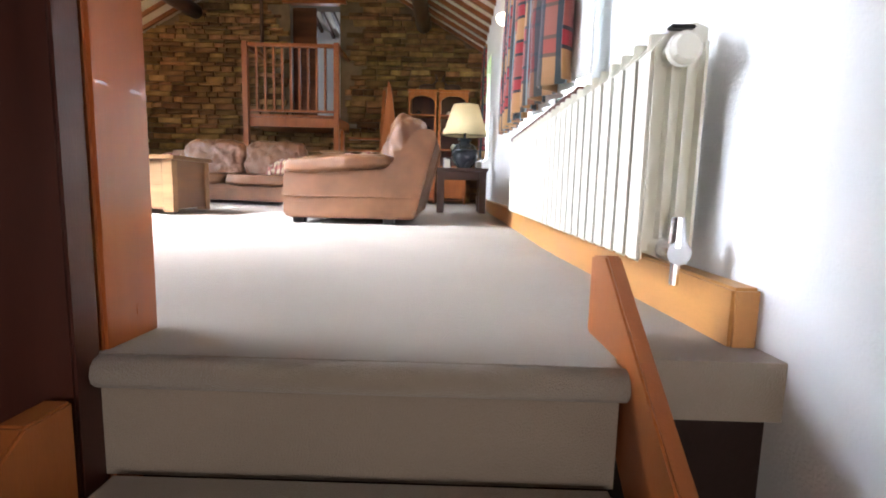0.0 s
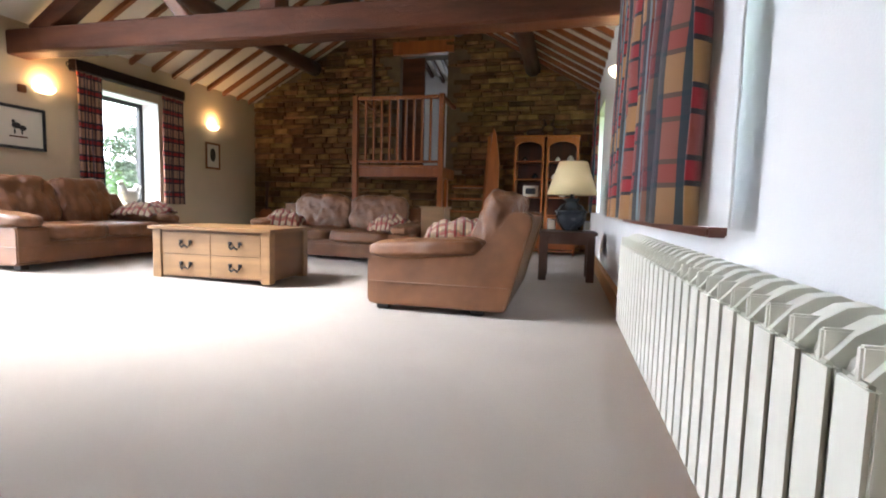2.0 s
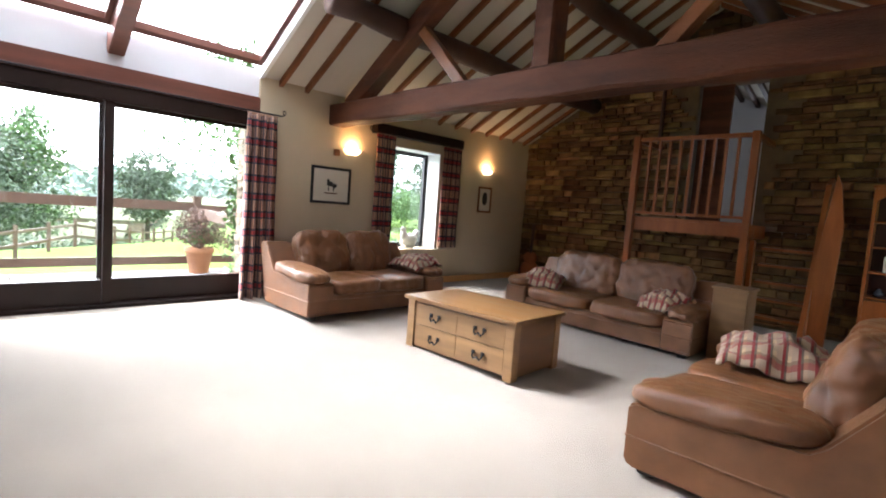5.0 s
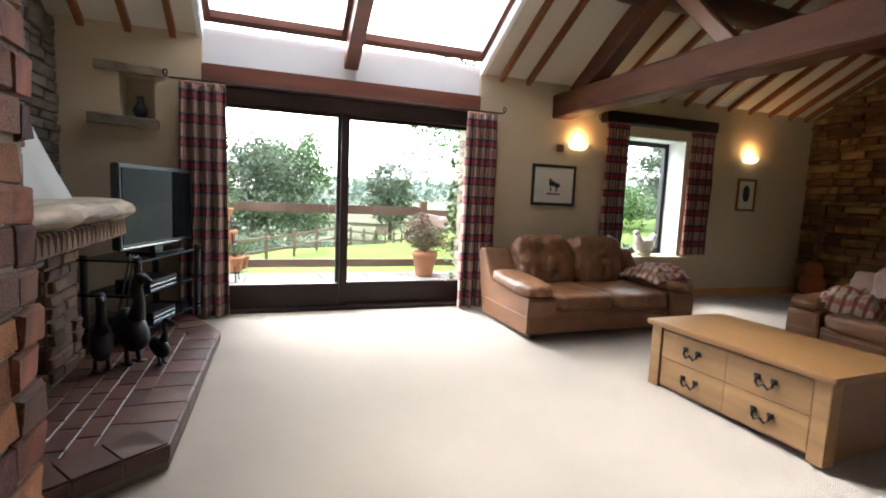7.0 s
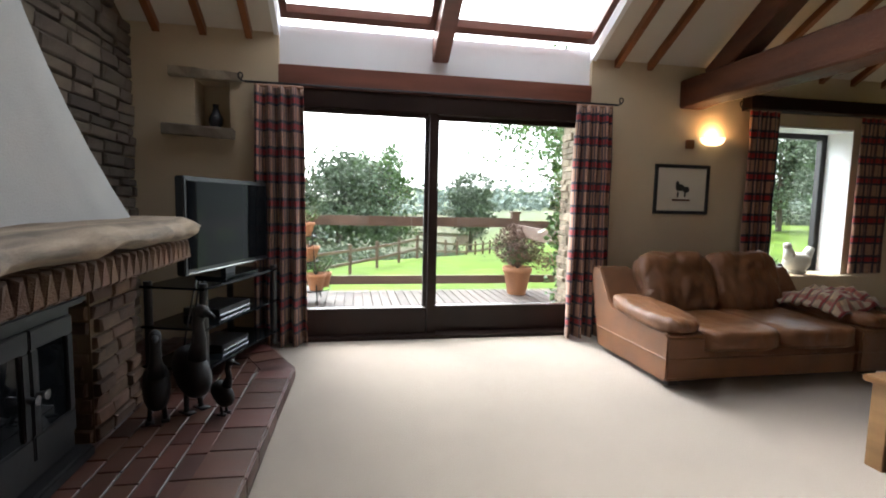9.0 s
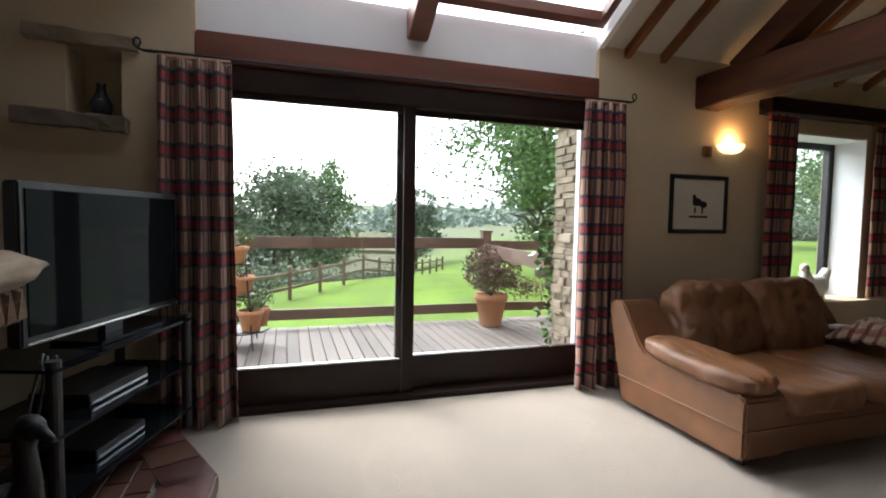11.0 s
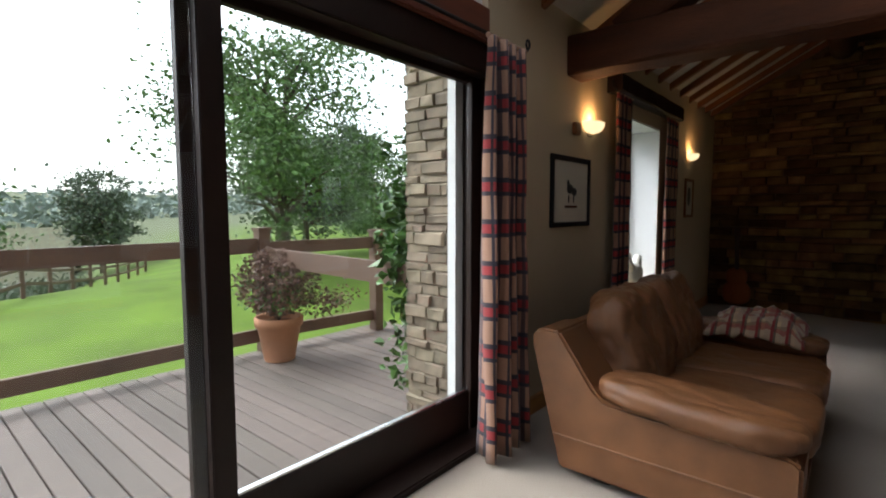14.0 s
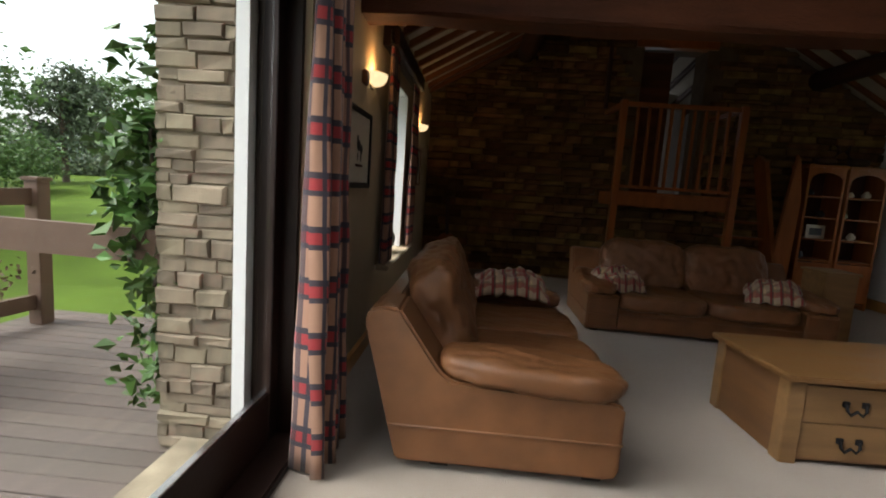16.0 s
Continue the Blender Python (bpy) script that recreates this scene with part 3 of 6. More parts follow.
# Added panels: dark void under the landing, also stopping light from below.
structure("stairwell_closure", boxes((-0.62, 0.56, 0.80, 0.86, -1.95, -0.06), (-0.62, 0.56, -2.3, 0.86, -2.05, -1.95), (-0.9, -0.62, 0.62, 0.86, -1.95, -0.2)), M_DOORWOOD, "dark panels added for the shaded void under the landing", "wall")
post = thing("door_frame_post", (0, 0, 0), "tall varnished reddish wood post at the head of the stairs", "post", "", "structure")
part("post_shaft", boxes((-0.66, -0.53, 0.73, 0.87, -1.0, 2.9), bevel=0.006), M_JAMB, post)
dark_door = thing("stair_door", (0, 0, 0), "dark mahogany panelled door standing open at the stairs", "door", "", "structure")
part("door_leaf", boxes((-0.72, -0.675, -0.9, 0.665, -1.8, 2.9), bevel=0.004), M_DARKRED, dark_door)
# Dark red board for the post's south face, its shade in the colour.
part("post_face_board", boxes((-1.1, -0.535, 0.67, 0.726, -1.0, 2.9), bevel=0.004), M_DARKRED, dark_door)
part("door_rail", boxes((-0.675, -0.65, -0.1, 0.665, -0.12, -0.02), bevel=0.004), M_DARKRED, dark_door)

# ---- radiator on the east wall ----
radiator = thing("radiator", (0.46, 1.02, 0.12), "long cream enamelled aluminium column radiator", "radiator")


def radiator_section():
    bm = bmesh.new()
    box(bm, -0.062, -0.050, 0.003, 0.077, 0.0, 0.435, 0.006)
    box(bm, -0.058, 0.05, 0.034, 0.046, 0.02, 0.47, 0.003)
    box(bm, -0.018, -0.012, 0.008, 0.072, 0.03, 0.44)
    box(bm, 0.012, 0.018, 0.008, 0.072, 0.03, 0.44)
    box(bm, 0.046, 0.052, 0.006, 0.074, 0.02, 0.45)
    v = [(-0.058, 0.43), (-0.03, 0.465), (0.0, 0.485), (0.03, 0.49), (0.055, 0.48), (0.055, 0.455), (-0.045, 0.40)]
    lo = [bm.verts.new((a, 0.022, b)) for a, b in v]
    hi = [bm.verts.new((a, 0.058, b)) for a, b in v]
    bm.faces.new(lo)
    bm.faces.new(hi[::-1])
    for i in range(len(v)):
        bm.faces.new((lo[i], hi[i], hi[(i + 1) % len(v)], lo[(i + 1) % len(v)]))
    return bm


first = part("section", radiator_section(), M_RADIATOR, radiator)
for k in range(1, 28):
    o = new("section", first.data)
    o.parent = radiator
    o.location = (0, 0.081 * k, 0)
part("header_pipe", tube(bmesh.new(), [(-0.012, -0.02, 0.425), (-0.012, 2.27, 0.425)], 0.024, 12), M_RADIATOR, radiator, smooth=True)
part("lower_pipe", tube(bmesh.new(), [(-0.008, -0.02, 0.03), (0.015, 2.27, 0.03)], 0.022, 12), M_RADIATOR, radiator, smooth=True)
part("end_cap", tube(bmesh.new(), [(-0.012, -0.045, 0.425), (-0.012, -0.036, 0.425), (-0.012, -0.034, 0.425), (-0.012, -0.018, 0.425)], [0.024, 0.030, 0.033, 0.033], 20), M_RADIATOR, radiator)
part("vent_plug", boxes((-0.035, 0.015, -0.015, 0.012, 0.468, 0.475), bevel=0.003), M_BLACK, radiator, "black vent plug")
valve = part("valve", tube(bmesh.new(), [(-0.008, -0.07, 0.03), (-0.008, -0.012, 0.03)], 0.024, 16), M_CHROME, radiator, "chrome valve")
part("valve_knob", tube(bmesh.new(), [(-0.008, -0.055, 0.04), (-0.008, -0.055, 0.10)], [0.018, 0.013], 12), M_CHROME, valve)
part("valve_pipe", tube(bmesh.new(), [(-0.008, -0.055, 0.03), (-0.008, -0.055, -0.035)], 0.009, 10), M_CHROME, valve)

# ---- curtains ----
def curtain(name, x, y0, y1, z0, z1, waves, material, label, depth=0.05, lean=0.0, seed=0.0, lining=0.0):
    """Pleated cloth hanging in the plane of a wall that runs along y."""
    ob = thing(name, (0, 0, 0), label, "curtain", "tartan curtains")
    bm = bmesh.new()
    uvl = bm.loops.layers.uv.new("UVMap")
    nu, nv = waves * 10, 26
    grid = []
    for j in range(nv + 1):
        t = j / nv
        z = z1 + (z0 - z1) * t
        row = []
        for i in range(nu + 1):
            s = i / nu
            amp = depth * (0.45 + 0.55 * t) * (0.8 + 0.4 * noise.noise(Vector((s * 5, seed, 0))))
            flare = (s - 0.5) * lean * t
            y = y0 + (y1 - y0) * s + flare + 0.012 * noise.noise(Vector((s * 6, t * 3, seed)))
            xx = x + amp * math.sin(2 * math.pi * waves * s + 0.8 * noise.noise(Vector((s * 3, t * 1.5, seed)))) + 0.01 * noise.noise(Vector((s * 9, t * 6, seed + 3)))
            row.append(bm.verts.new((xx, y, z)))
        grid.append(row)
    cloth = (y1 - y0) + 4 * depth * waves * 0.9
    for j in range(nv):
        for i in range(nu):
            f = bm.faces.new((grid[j][i], grid[j + 1][i], grid[j + 1][i + 1], grid[j][i + 1]))
            f.smooth = True
            for loop, (a, b) in zip(f.loops, ((i, j), (i, j + 1), (i + 1, j + 1), (i + 1, j))):
                loop[uvl].uv = (a / nu * cloth, (z1 - z0) * (1 - b / nv))
    o = part("cloth", bm, material, ob)
    m = o.modifiers.new("thickness", 'SOLIDIFY')
    m.thickness = 0.006
    bm = bmesh.new()
    tube(bm, [(x, y0, z1 + 0.005), (x, y1, z1 + 0.005)], 0.014, 8)
    part("heading_tape", bm, material, ob)
    return ob


def rod(x, y0, y1, z, name="curtain_rod"):
    ob = thing(name, (0, 0, 0), "black wrought iron curtain rod with scrolled ends", "curtain rod")
    part("bar", tube(bmesh.new(), [(x, y0, z), (x, y1, z)], 0.010, 8), M_IRON, ob)
    for y, s in ((y0, -1), (y1, 1)):
        pts = [(x, y + s * (0.05 * k / 6 + 0.035 * math.sin(k * 0.75)), z + 0.035 * (1 - math.cos(k * 0.75))) for k in range(8)]
        part("scroll", tube(bmesh.new(), pts, 0.007, 6), M_IRON, ob)
    for y in (y0 + 0.12, y1 - 0.12):
        part("bracket", boxes((min(x, WEST if x < -3 else EAST), max(x, WEST if x < -3 else EAST), y - 0.01, y + 0.01, z - 0.012, z + 0.012)), M_IRON, ob)


curtain("curtain", -5.99, 0.78, 1.17, 0.065, 2.26, 4, M_CURTAIN, "long red, navy and cream tartan curtain hanging to the floor", depth=0.11, lean=0.06, seed=1)
curtain("curtain", -5.99, 3.64, 4.00, 0.065, 2.26, 4, M_CURTAIN, "long red, navy and cream tartan curtain hanging to the floor", depth=0.11, lean=0.08, seed=2)
rod(-6.04, 0.70, 4.08, 2.30)
curtain("curtain", -6.06, 5.56, 5.92, 0.66, 2.34, 4, M_CURTAIN, "short red and navy tartan curtain beside the small window", 0.04, seed=3)
curtain("curtain", -6.06, 6.94, 7.38, 0.66, 2.34, 4, M_CURTAIN, "short red and navy tartan curtain beside the small window", 0.04, seed=4)
rod(-6.05, 5.48, 7.34, 2.35)
curtain("curtain", 0.41, 1.93, 2.90, 0.69, 2.3, 4, M_CURTAIN2, "gold, red and teal patchwork curtain above the radiator", 0.07, seed=5)
curtain("curtain_lining", 0.49, 1.80, 2.95, 0.69, 2.3, 5, M_LINING, "white lining cloth behind the patchwork curtain", 0.025, seed=8)
curtain("curtain", 0.41, 2.96, 3.95, 0.69, 2.3, 6, M_CURTAIN2, "gold, red and teal patchwork curtain above the radiator", 0.06, seed=6)
curtain("curtain", 0.47, 7.3, 7.7, 0.70, 2.3, 4, M_CURTAIN2, "gold and red patchwork curtain in the far corner", 0.05, seed=7)

# ---- sliding glass door ----
door = thing("door_1", (0, 0, 0), "wide dark-stained sliding patio door with two glass leaves", "sliding door", "", "structure")
part("head", boxes((-6.36, -6.14, 1.0, 3.91, 2.14, 2.30), bevel=0.006), M_DOORWOOD, door)
part("sill", boxes((-6.38, -6.08, 0.96, 3.946, 0.004, 0.085), bevel=0.008), M_DOORWOOD, door)
part("jamb", boxes((-6.36, -6.16, 0.96, 1.03, 0.085, 2.30)), M_DOORWOOD, door)
part("jamb", boxes((-6.36, -6.16, 3.915, 3.948, 0.085, 2.30)), M_DOORWOOD, door)
for name, x0, x1, y0, y1 in (("sliding_leaf", -6.20, -6.16, 1.03, 2.37), ("fixed_leaf", -6.27, -6.23, 2.25, 3.915)):
    leaf = part(name, boxes((x0, x1, y0, y0 + 0.10, 0.085, 2.14), (x0, x1, y1 - 0.085, y1, 0.085, 2.14), (x0, x1, y0 + 0.10, y1 - 0.10, 0.085, 0.33), (x0, x1, y0 + 0.10, y1 - 0.10, 2.10, 2.14), bevel=0.004), M_DOORWOOD, door)
    xm = (x0 + x1) / 2
    g = part("pane", boxes((xm - 0.004, xm + 0.004, y0 + 0.098, y1 - 0.098, 0.328, 2.102)), M_GLASS, leaf)
    g.visible_shadow = False
    part("glazing_bead", boxes((xm - 0.012, xm + 0.012, y0 + 0.10, y1 - 0.10, 0.33, 0.342)), M_CHROME, leaf, "pale aluminium glazing bead")
structure("door_lintel", boxes((-6.5, -6.115, 0.955, 3.845, 2.30, 2.485), bevel=0.01), M_LINTEL, "red-brown timber lintel over the patio door", "lintel")
structure("door_reveal_trim", boxes((-6.425, -6.365, 3.85, 3.94, 0.1, 2.3), (-6.46, -6.38, 1.03, 1.10, 0.1, 2.3)), M_WHITE, "white painted outer door trim", "trim")

# ---- small west window ----
win = thing("window_1", (0, 0, 0), "dark-framed casement window in a deep white reveal", "window", "", "structure")
part("window_frame", boxes((-6.50, -6.43, 5.86, 5.93, 0.64, 2.22), (-6.50, -6.43, 6.87, 6.94, 0.64, 2.22), (-6.50, -6.43, 5.93, 6.87, 0.64, 0.72), (-6.50, -6.43, 5.93, 6.87, 2.14, 2.22), bevel=0.005), M_WINFRAME, win)
g = part("pane", boxes((-6.47, -6.463, 5.928, 6.872, 0.718, 2.142)), M_GLASS, win)
g.visible_shadow = False
part("reveal_lining", boxes((-6.42, -6.128, 6.925, 6.938, 0.645, 2.2), (-6.42, -6.128, 5.862, 5.875, 0.645, 2.2), (-6.42, -6.128, 5.875, 6.925, 2.2, 2.215)), M_WHITE, win, "white plastered reveal")
part("window_sill", boxes((-6.43, -6.02, 5.66, 7.22, 0.595, 0.638), bevel=0.01), M_PLASTER, win)
structure("window_head_beam", rough_beam(bmesh.new(), (-6.08, 5.52, 2.41), (-6.08, 7.36, 2.42), 0.14, 0.14, 0.012, 12, 4.0), M_DOORWOOD, "nearly black timber beam over the small window", "beam")

# ---- east window ----
win = thing("window_2", (0, 0, 0), "wide window with a wooden sill behind patchwork curtains", "window", "", "structure")
part("window_frame", boxes((0.84, 0.90, 2.02, 2.09, 0.66, 2.2), (0.84, 0.90, 4.03, 4.1, 0.66, 2.2), (0.84, 0.90, 2.09, 4.03, 0.66, 0.74), (0.84, 0.90, 2.09, 4.03, 2.12, 2.2), (0.84, 0.90, 2.87, 2.94, 0.74, 2.12)), M_WINFRAME, win)
part("window_sill", boxes((0.50, 0.86, 2.03, 4.16, 0.655, 0.685), bevel=0.006), M_LINTEL, win, "red-brown sill board")
g = part("pane", boxes((0.866, 0.874, 2.088, 4.032, 0.738, 2.122)), M_GLASS, win)
g.visible_shadow = False
win = thing("window_3", (0, 0, 0), "small window in the far corner behind curtains", "window", "", "structure")
part("window_frame", boxes((0.84, 0.90, 7.3, 7.37, 0.7, 2.2), (0.84, 0.90, 8.53, 8.6, 0.7, 2.2), (0.84, 0.90, 7.37, 8.53, 0.7, 0.78), (0.84, 0.90, 7.37, 8.53, 2.12, 2.2)), M_WINFRAME, win)
g = part("pane", boxes((0.866, 0.874, 7.368, 8.532, 0.778, 2.122)), M_GLASS, win)
g.visible_shadow = False


# ---- sofas ----
def make_sofa(length, at, label, throws=True, group="leather sofas", name="sofa"):
    """A two-seat leather sofa: x along its length from 0, front at y = 0, back at y = 0.95."""
    ob = thing(name, at, label, "sofa", group)
    aw = 0.30
    seat_z = 0.40
    for k, (a, b) in enumerate(((0.0, aw), (length - aw, length))):
        prof = [(0.03, 0.045), (0.90, 0.045), (1.05, 0.67), (1.035, 0.725), (0.99, 0.745), (0.91, 0.74), (0.74, 0.48), (0.69, 0.435), (0.03, 0.40), (0.0, 0.375), (0.0, 0.07)]
        part("arm_panel", slab(prof, a, b, 'x', 0.012), M_LEATHER, ob)
        bm = rounded(((a + b) / 2 + (0.015 if k else -0.015), 0.365, 0.470), (aw + 0.05, 0.76, 0.145), n=24, power=3.4, wrinkle=0.014, seed=k * 3.0 + length, sag=0.01, turn=Matrix.Rotation(radians(4), 3, 'X'))
        part("arm_cushion", bm, M_LEATHER, ob, smooth=True)
    part("base", boxes((aw, length - aw, 0.03, 0.90, 0.05, 0.27), bevel=0.012), M_LEATHER, ob)
    part("seam_welt", tube(bmesh.new(), [(0.0, 0.001, 0.215), (length, 0.001, 0.215)], 0.006, 6), M_LEATHER, ob)
    for s in (-0.003, length + 0.003):
        part("seam_welt", tube(bmesh.new(), [(s, 0.0, 0.215), (s, 0.93, 0.215)], 0.005, 6), M_LEATHER, ob)
    w = (length - 2 * aw) / 2
    tilt = Matrix.Rotation(radians(-17), 3, 'X')
    for k in range(2):
        cx = aw + w * (k + 0.5)
        part("seat_cushion", rounded((cx, 0.36, 0.335), (w + 0.005, 0.78, 0.19), n=24, power=5, wrinkle=0.012, seed=k * 5.0 + 1, sag=0.03), M_LEATHER, ob, smooth=True)
        part("back_cushion", rounded((cx, 0.77, 0.625), (w + 0.03, 0.26, 0.56), n=30, power=4, wrinkle=0.024, seed=k * 7.0 + 2, turn=tilt), M_LEATHER, ob, smooth=True)
    part("back_frame", slab([(0.70, 0.05), (0.90, 0.05), (1.045, 0.70), (0.95, 0.72)], aw, length - aw, 'x', 0.01), M_LEATHER, ob)
    for x in (0.06, length - 0.14):
        for y in (0.05, 0.68):
            part("foot", boxes((x, x + 0.08, y, y + 0.08, 0.002, 0.055), bevel=0.004), M_BLACK, ob)
    return ob


def make_throw(at, sx, sy, label, seed=0.0, drop=0.12):
    """A folded plaid blanket lying over cushions, sagging at its edges."""
    ob = thing("throw", at, label, "blanket", "plaid throws")
    bm = bmesh.new()
    uvl = bm.loops.layers.uv.new("UVMap")
    n = 24
    g = []
    for i in range(n + 1):
        row = []
        for j in range(n + 1):
            u, v = i / n * 2 - 1, j / n * 2 - 1
            e = max(abs(u), abs(v))
            z = -drop * max(0, e - 0.45) ** 1.5 / 0.41 + 0.055 * noise.noise(Vector((u * 2.6 + seed, v * 2.6, seed))) + 0.035 * noise.noise(Vector((u * 6, v * 5 + seed, 1)))
            wob = 1 + 0.08 * noise.noise(Vector((u * 1.5, v * 1.5, seed + 4)))
            row.append(bm.verts.new((u * sx / 2 * wob, v * sy / 2 * wob, z)))
        g.append(row)
    for i in range(n):
        for j in range(n):
            f = bm.faces.new((g[i][j], g[i + 1][j], g[i + 1][j + 1], g[i][j + 1]))
            f.smooth = True
            for loop, (a, b) in zip(f.loops, ((i, j), (i + 1, j), (i + 1, j + 1), (i, j + 1))):
                loop[uvl].uv = (a / n * sx * 1.3, b / n * sy * 1.3)
    o = part("cloth", bm, M_THROW, ob)
    m = o.modifiers.new("thickness", 'SOLIDIFY')
    m.thickness = 0.018
    return ob


sofa_west = make_sofa(1.95, pose(-4.64, 3.77, 0.046, 0, 0, 90) @ Matrix.Diagonal((1, 1.10, 1, 1)), "tan leather two-seat sofa with puffy arms beside the patio door")
sofa_back = make_sofa(2.36, pose(-4.19, 6.45, -0.012, 0, 0.8, 0) @ Matrix.Diagonal((1, 1.06, 1, 1)), "brown leather two-seat sofa in front of the stone wall")
sofa_east = make_sofa(1.75, pose(-1.29, 5.53, -0.04, 0, 0, 270) @ Matrix.Diagonal((1, 1.13, 1, 1)), "tan leather sofa with its back to the radiator wall")


# ---- chest coffee table ----
def coffee_table(at):
    ob = thing("coffee_table", at, "honey pine chest coffee table with four drawers and iron drop handles", "coffee table")
    L, D, H = 1.22, 0.71, 0.505
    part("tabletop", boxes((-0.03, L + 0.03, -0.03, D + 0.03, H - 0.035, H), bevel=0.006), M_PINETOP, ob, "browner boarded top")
    for x in (0, L - 0.09):
        for y in (0, D - 0.09):
            part("leg", boxes((x, x + 0.09, y, y + 0.09, 0.002, H - 0.036), bevel=0.004), M_PINE, ob)
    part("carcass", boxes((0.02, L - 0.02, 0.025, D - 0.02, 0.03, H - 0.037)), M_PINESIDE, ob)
    for y, t in ((0.012, 0), (D - 0.024, 0)):
        for i in range(2):
            for j in range(2):
                x0 = 0.095 + i * (L - 0.19) / 2
                z0 = 0.045 + j * 0.203
                d = part("drawer_front", boxes((x0, x0 + (L - 0.19) / 2 - 0.0015, y, y + 0.014, z0, z0 + 0.199), bevel=0.002), M_PINE, ob)
                if y < 0.1:
                    cx, cz = x0 + (L - 0.19) / 4, z0 + 0.115
                    bm = bmesh.new()
                    tube(bm, [(cx - 0.05, y - 0.012, cz), (cx - 0.05, y - 0.022, cz - 0.03), (cx - 0.03, y - 0.024, cz - 0.052), (cx, y - 0.024, cz - 0.03), (cx + 0.03, y - 0.024, cz - 0.052), (cx + 0.05, y - 0.022, cz - 0.03), (cx + 0.05, y - 0.012, cz)], 0.008, 6)
                    for s in (-0.05, 0.05):
                        box(bm, cx + s - 0.018, cx + s + 0.018, y - 0.014, y, cz - 0.016, cz + 0.016, 0.004)
                    part("handle", bm, M_IRON, d, "black iron drop handle")
    for x in (0.008, L - 0.02):
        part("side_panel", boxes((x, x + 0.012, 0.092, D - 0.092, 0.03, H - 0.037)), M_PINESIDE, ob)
    return ob


coffee_table(pose(-3.66, 4.26, -0.02, 0, 0, 2.0))


# ---- hearth, fireplace wall, chimney pier ----
HZ = 0.125
structure("hearth", slab([(-6.1, -0.2), (-6.1, 0.75), (-5.62, 0.98), (-5.2, 1.18), (-3.29, 1.12), (-2.95, 0.66), (-2.42, 0.40), (-2.42, -0.2)], 0.004, HZ - 0.012, 'z'), M_GROUT, "raised quarry-tiled hearth with chamfered corners", "hearth")
structure("wall_south", boxes((-6.55, -2.4, -0.6, SOUTH - 0.03, -0.1, 4.6)), M_MORTAR, "mortar bed of the rubble stone fireplace wall", "wall")
structure("wall_north", slab([(-6.5, -0.1), (-3.02, -0.1), (-3.02, 3.55), (-2.10, 3.55), (-2.10, -0.1), (0.95, -0.1), (0.95, 2.6), (MID, RIDGE + 0.05), (-6.5, 2.55)], 9.42, 9.85, 'y'), M_MORTAR, "mortar bed of the rubble stone gable wall", "wall")
structure("wall_loft_below", boxes((-3.02, -2.10, 9.47, 9.8, -0.1, 1.30)), M_MORTAR, "dark recess wall under the little balcony", "wall")


# ---- masonry: courses of single pieces ----
def block_mesh(name, material, seed, w, h, d, chip=0.012):
    """One rough block, its front towards -y, with uneven corners and a slightly domed face."""
    rnd = random.Random(seed)
    bm = bmesh.new()
    j = lambda k: rnd.uniform(-k, k)
    back = [bm.verts.new((sx * w / 2, d / 2, sz * h / 2)) for sx, sz in ((-1, -1), (1, -1), (1, 1), (-1, 1))]
    rim = [bm.verts.new((sx * w / 2 + j(chip) * 0.5, -d / 2 + 0.012, sz * h / 2 + j(chip) * 0.5)) for sx, sz in ((-1, -1), (1, -1), (1, 1), (-1, 1))]
    front = [bm.verts.new((sx * (w / 2 - 0.012) + j(chip) * 0.6, -d / 2 + j(chip) * 0.5, sz * (h / 2 - 0.010) + j(chip) * 0.4)) for sx, sz in ((-1, -1), (1, -1), (1, 1), (-1, 1))]
    for i in range(4):
        k = (i + 1) % 4
        bm.faces.new((rim[i], rim[k], back[k], back[i]))
        bm.faces.new((front[i], front[k], rim[k], rim[i]))
    bm.faces.new(front)
    bmesh.ops.recalc_face_normals(bm, faces=bm.faces)
    me = bpy.data.meshes.new(name)
    bm.to_mesh(me)
    bm.free()
    me.materials.append(material)
    return me


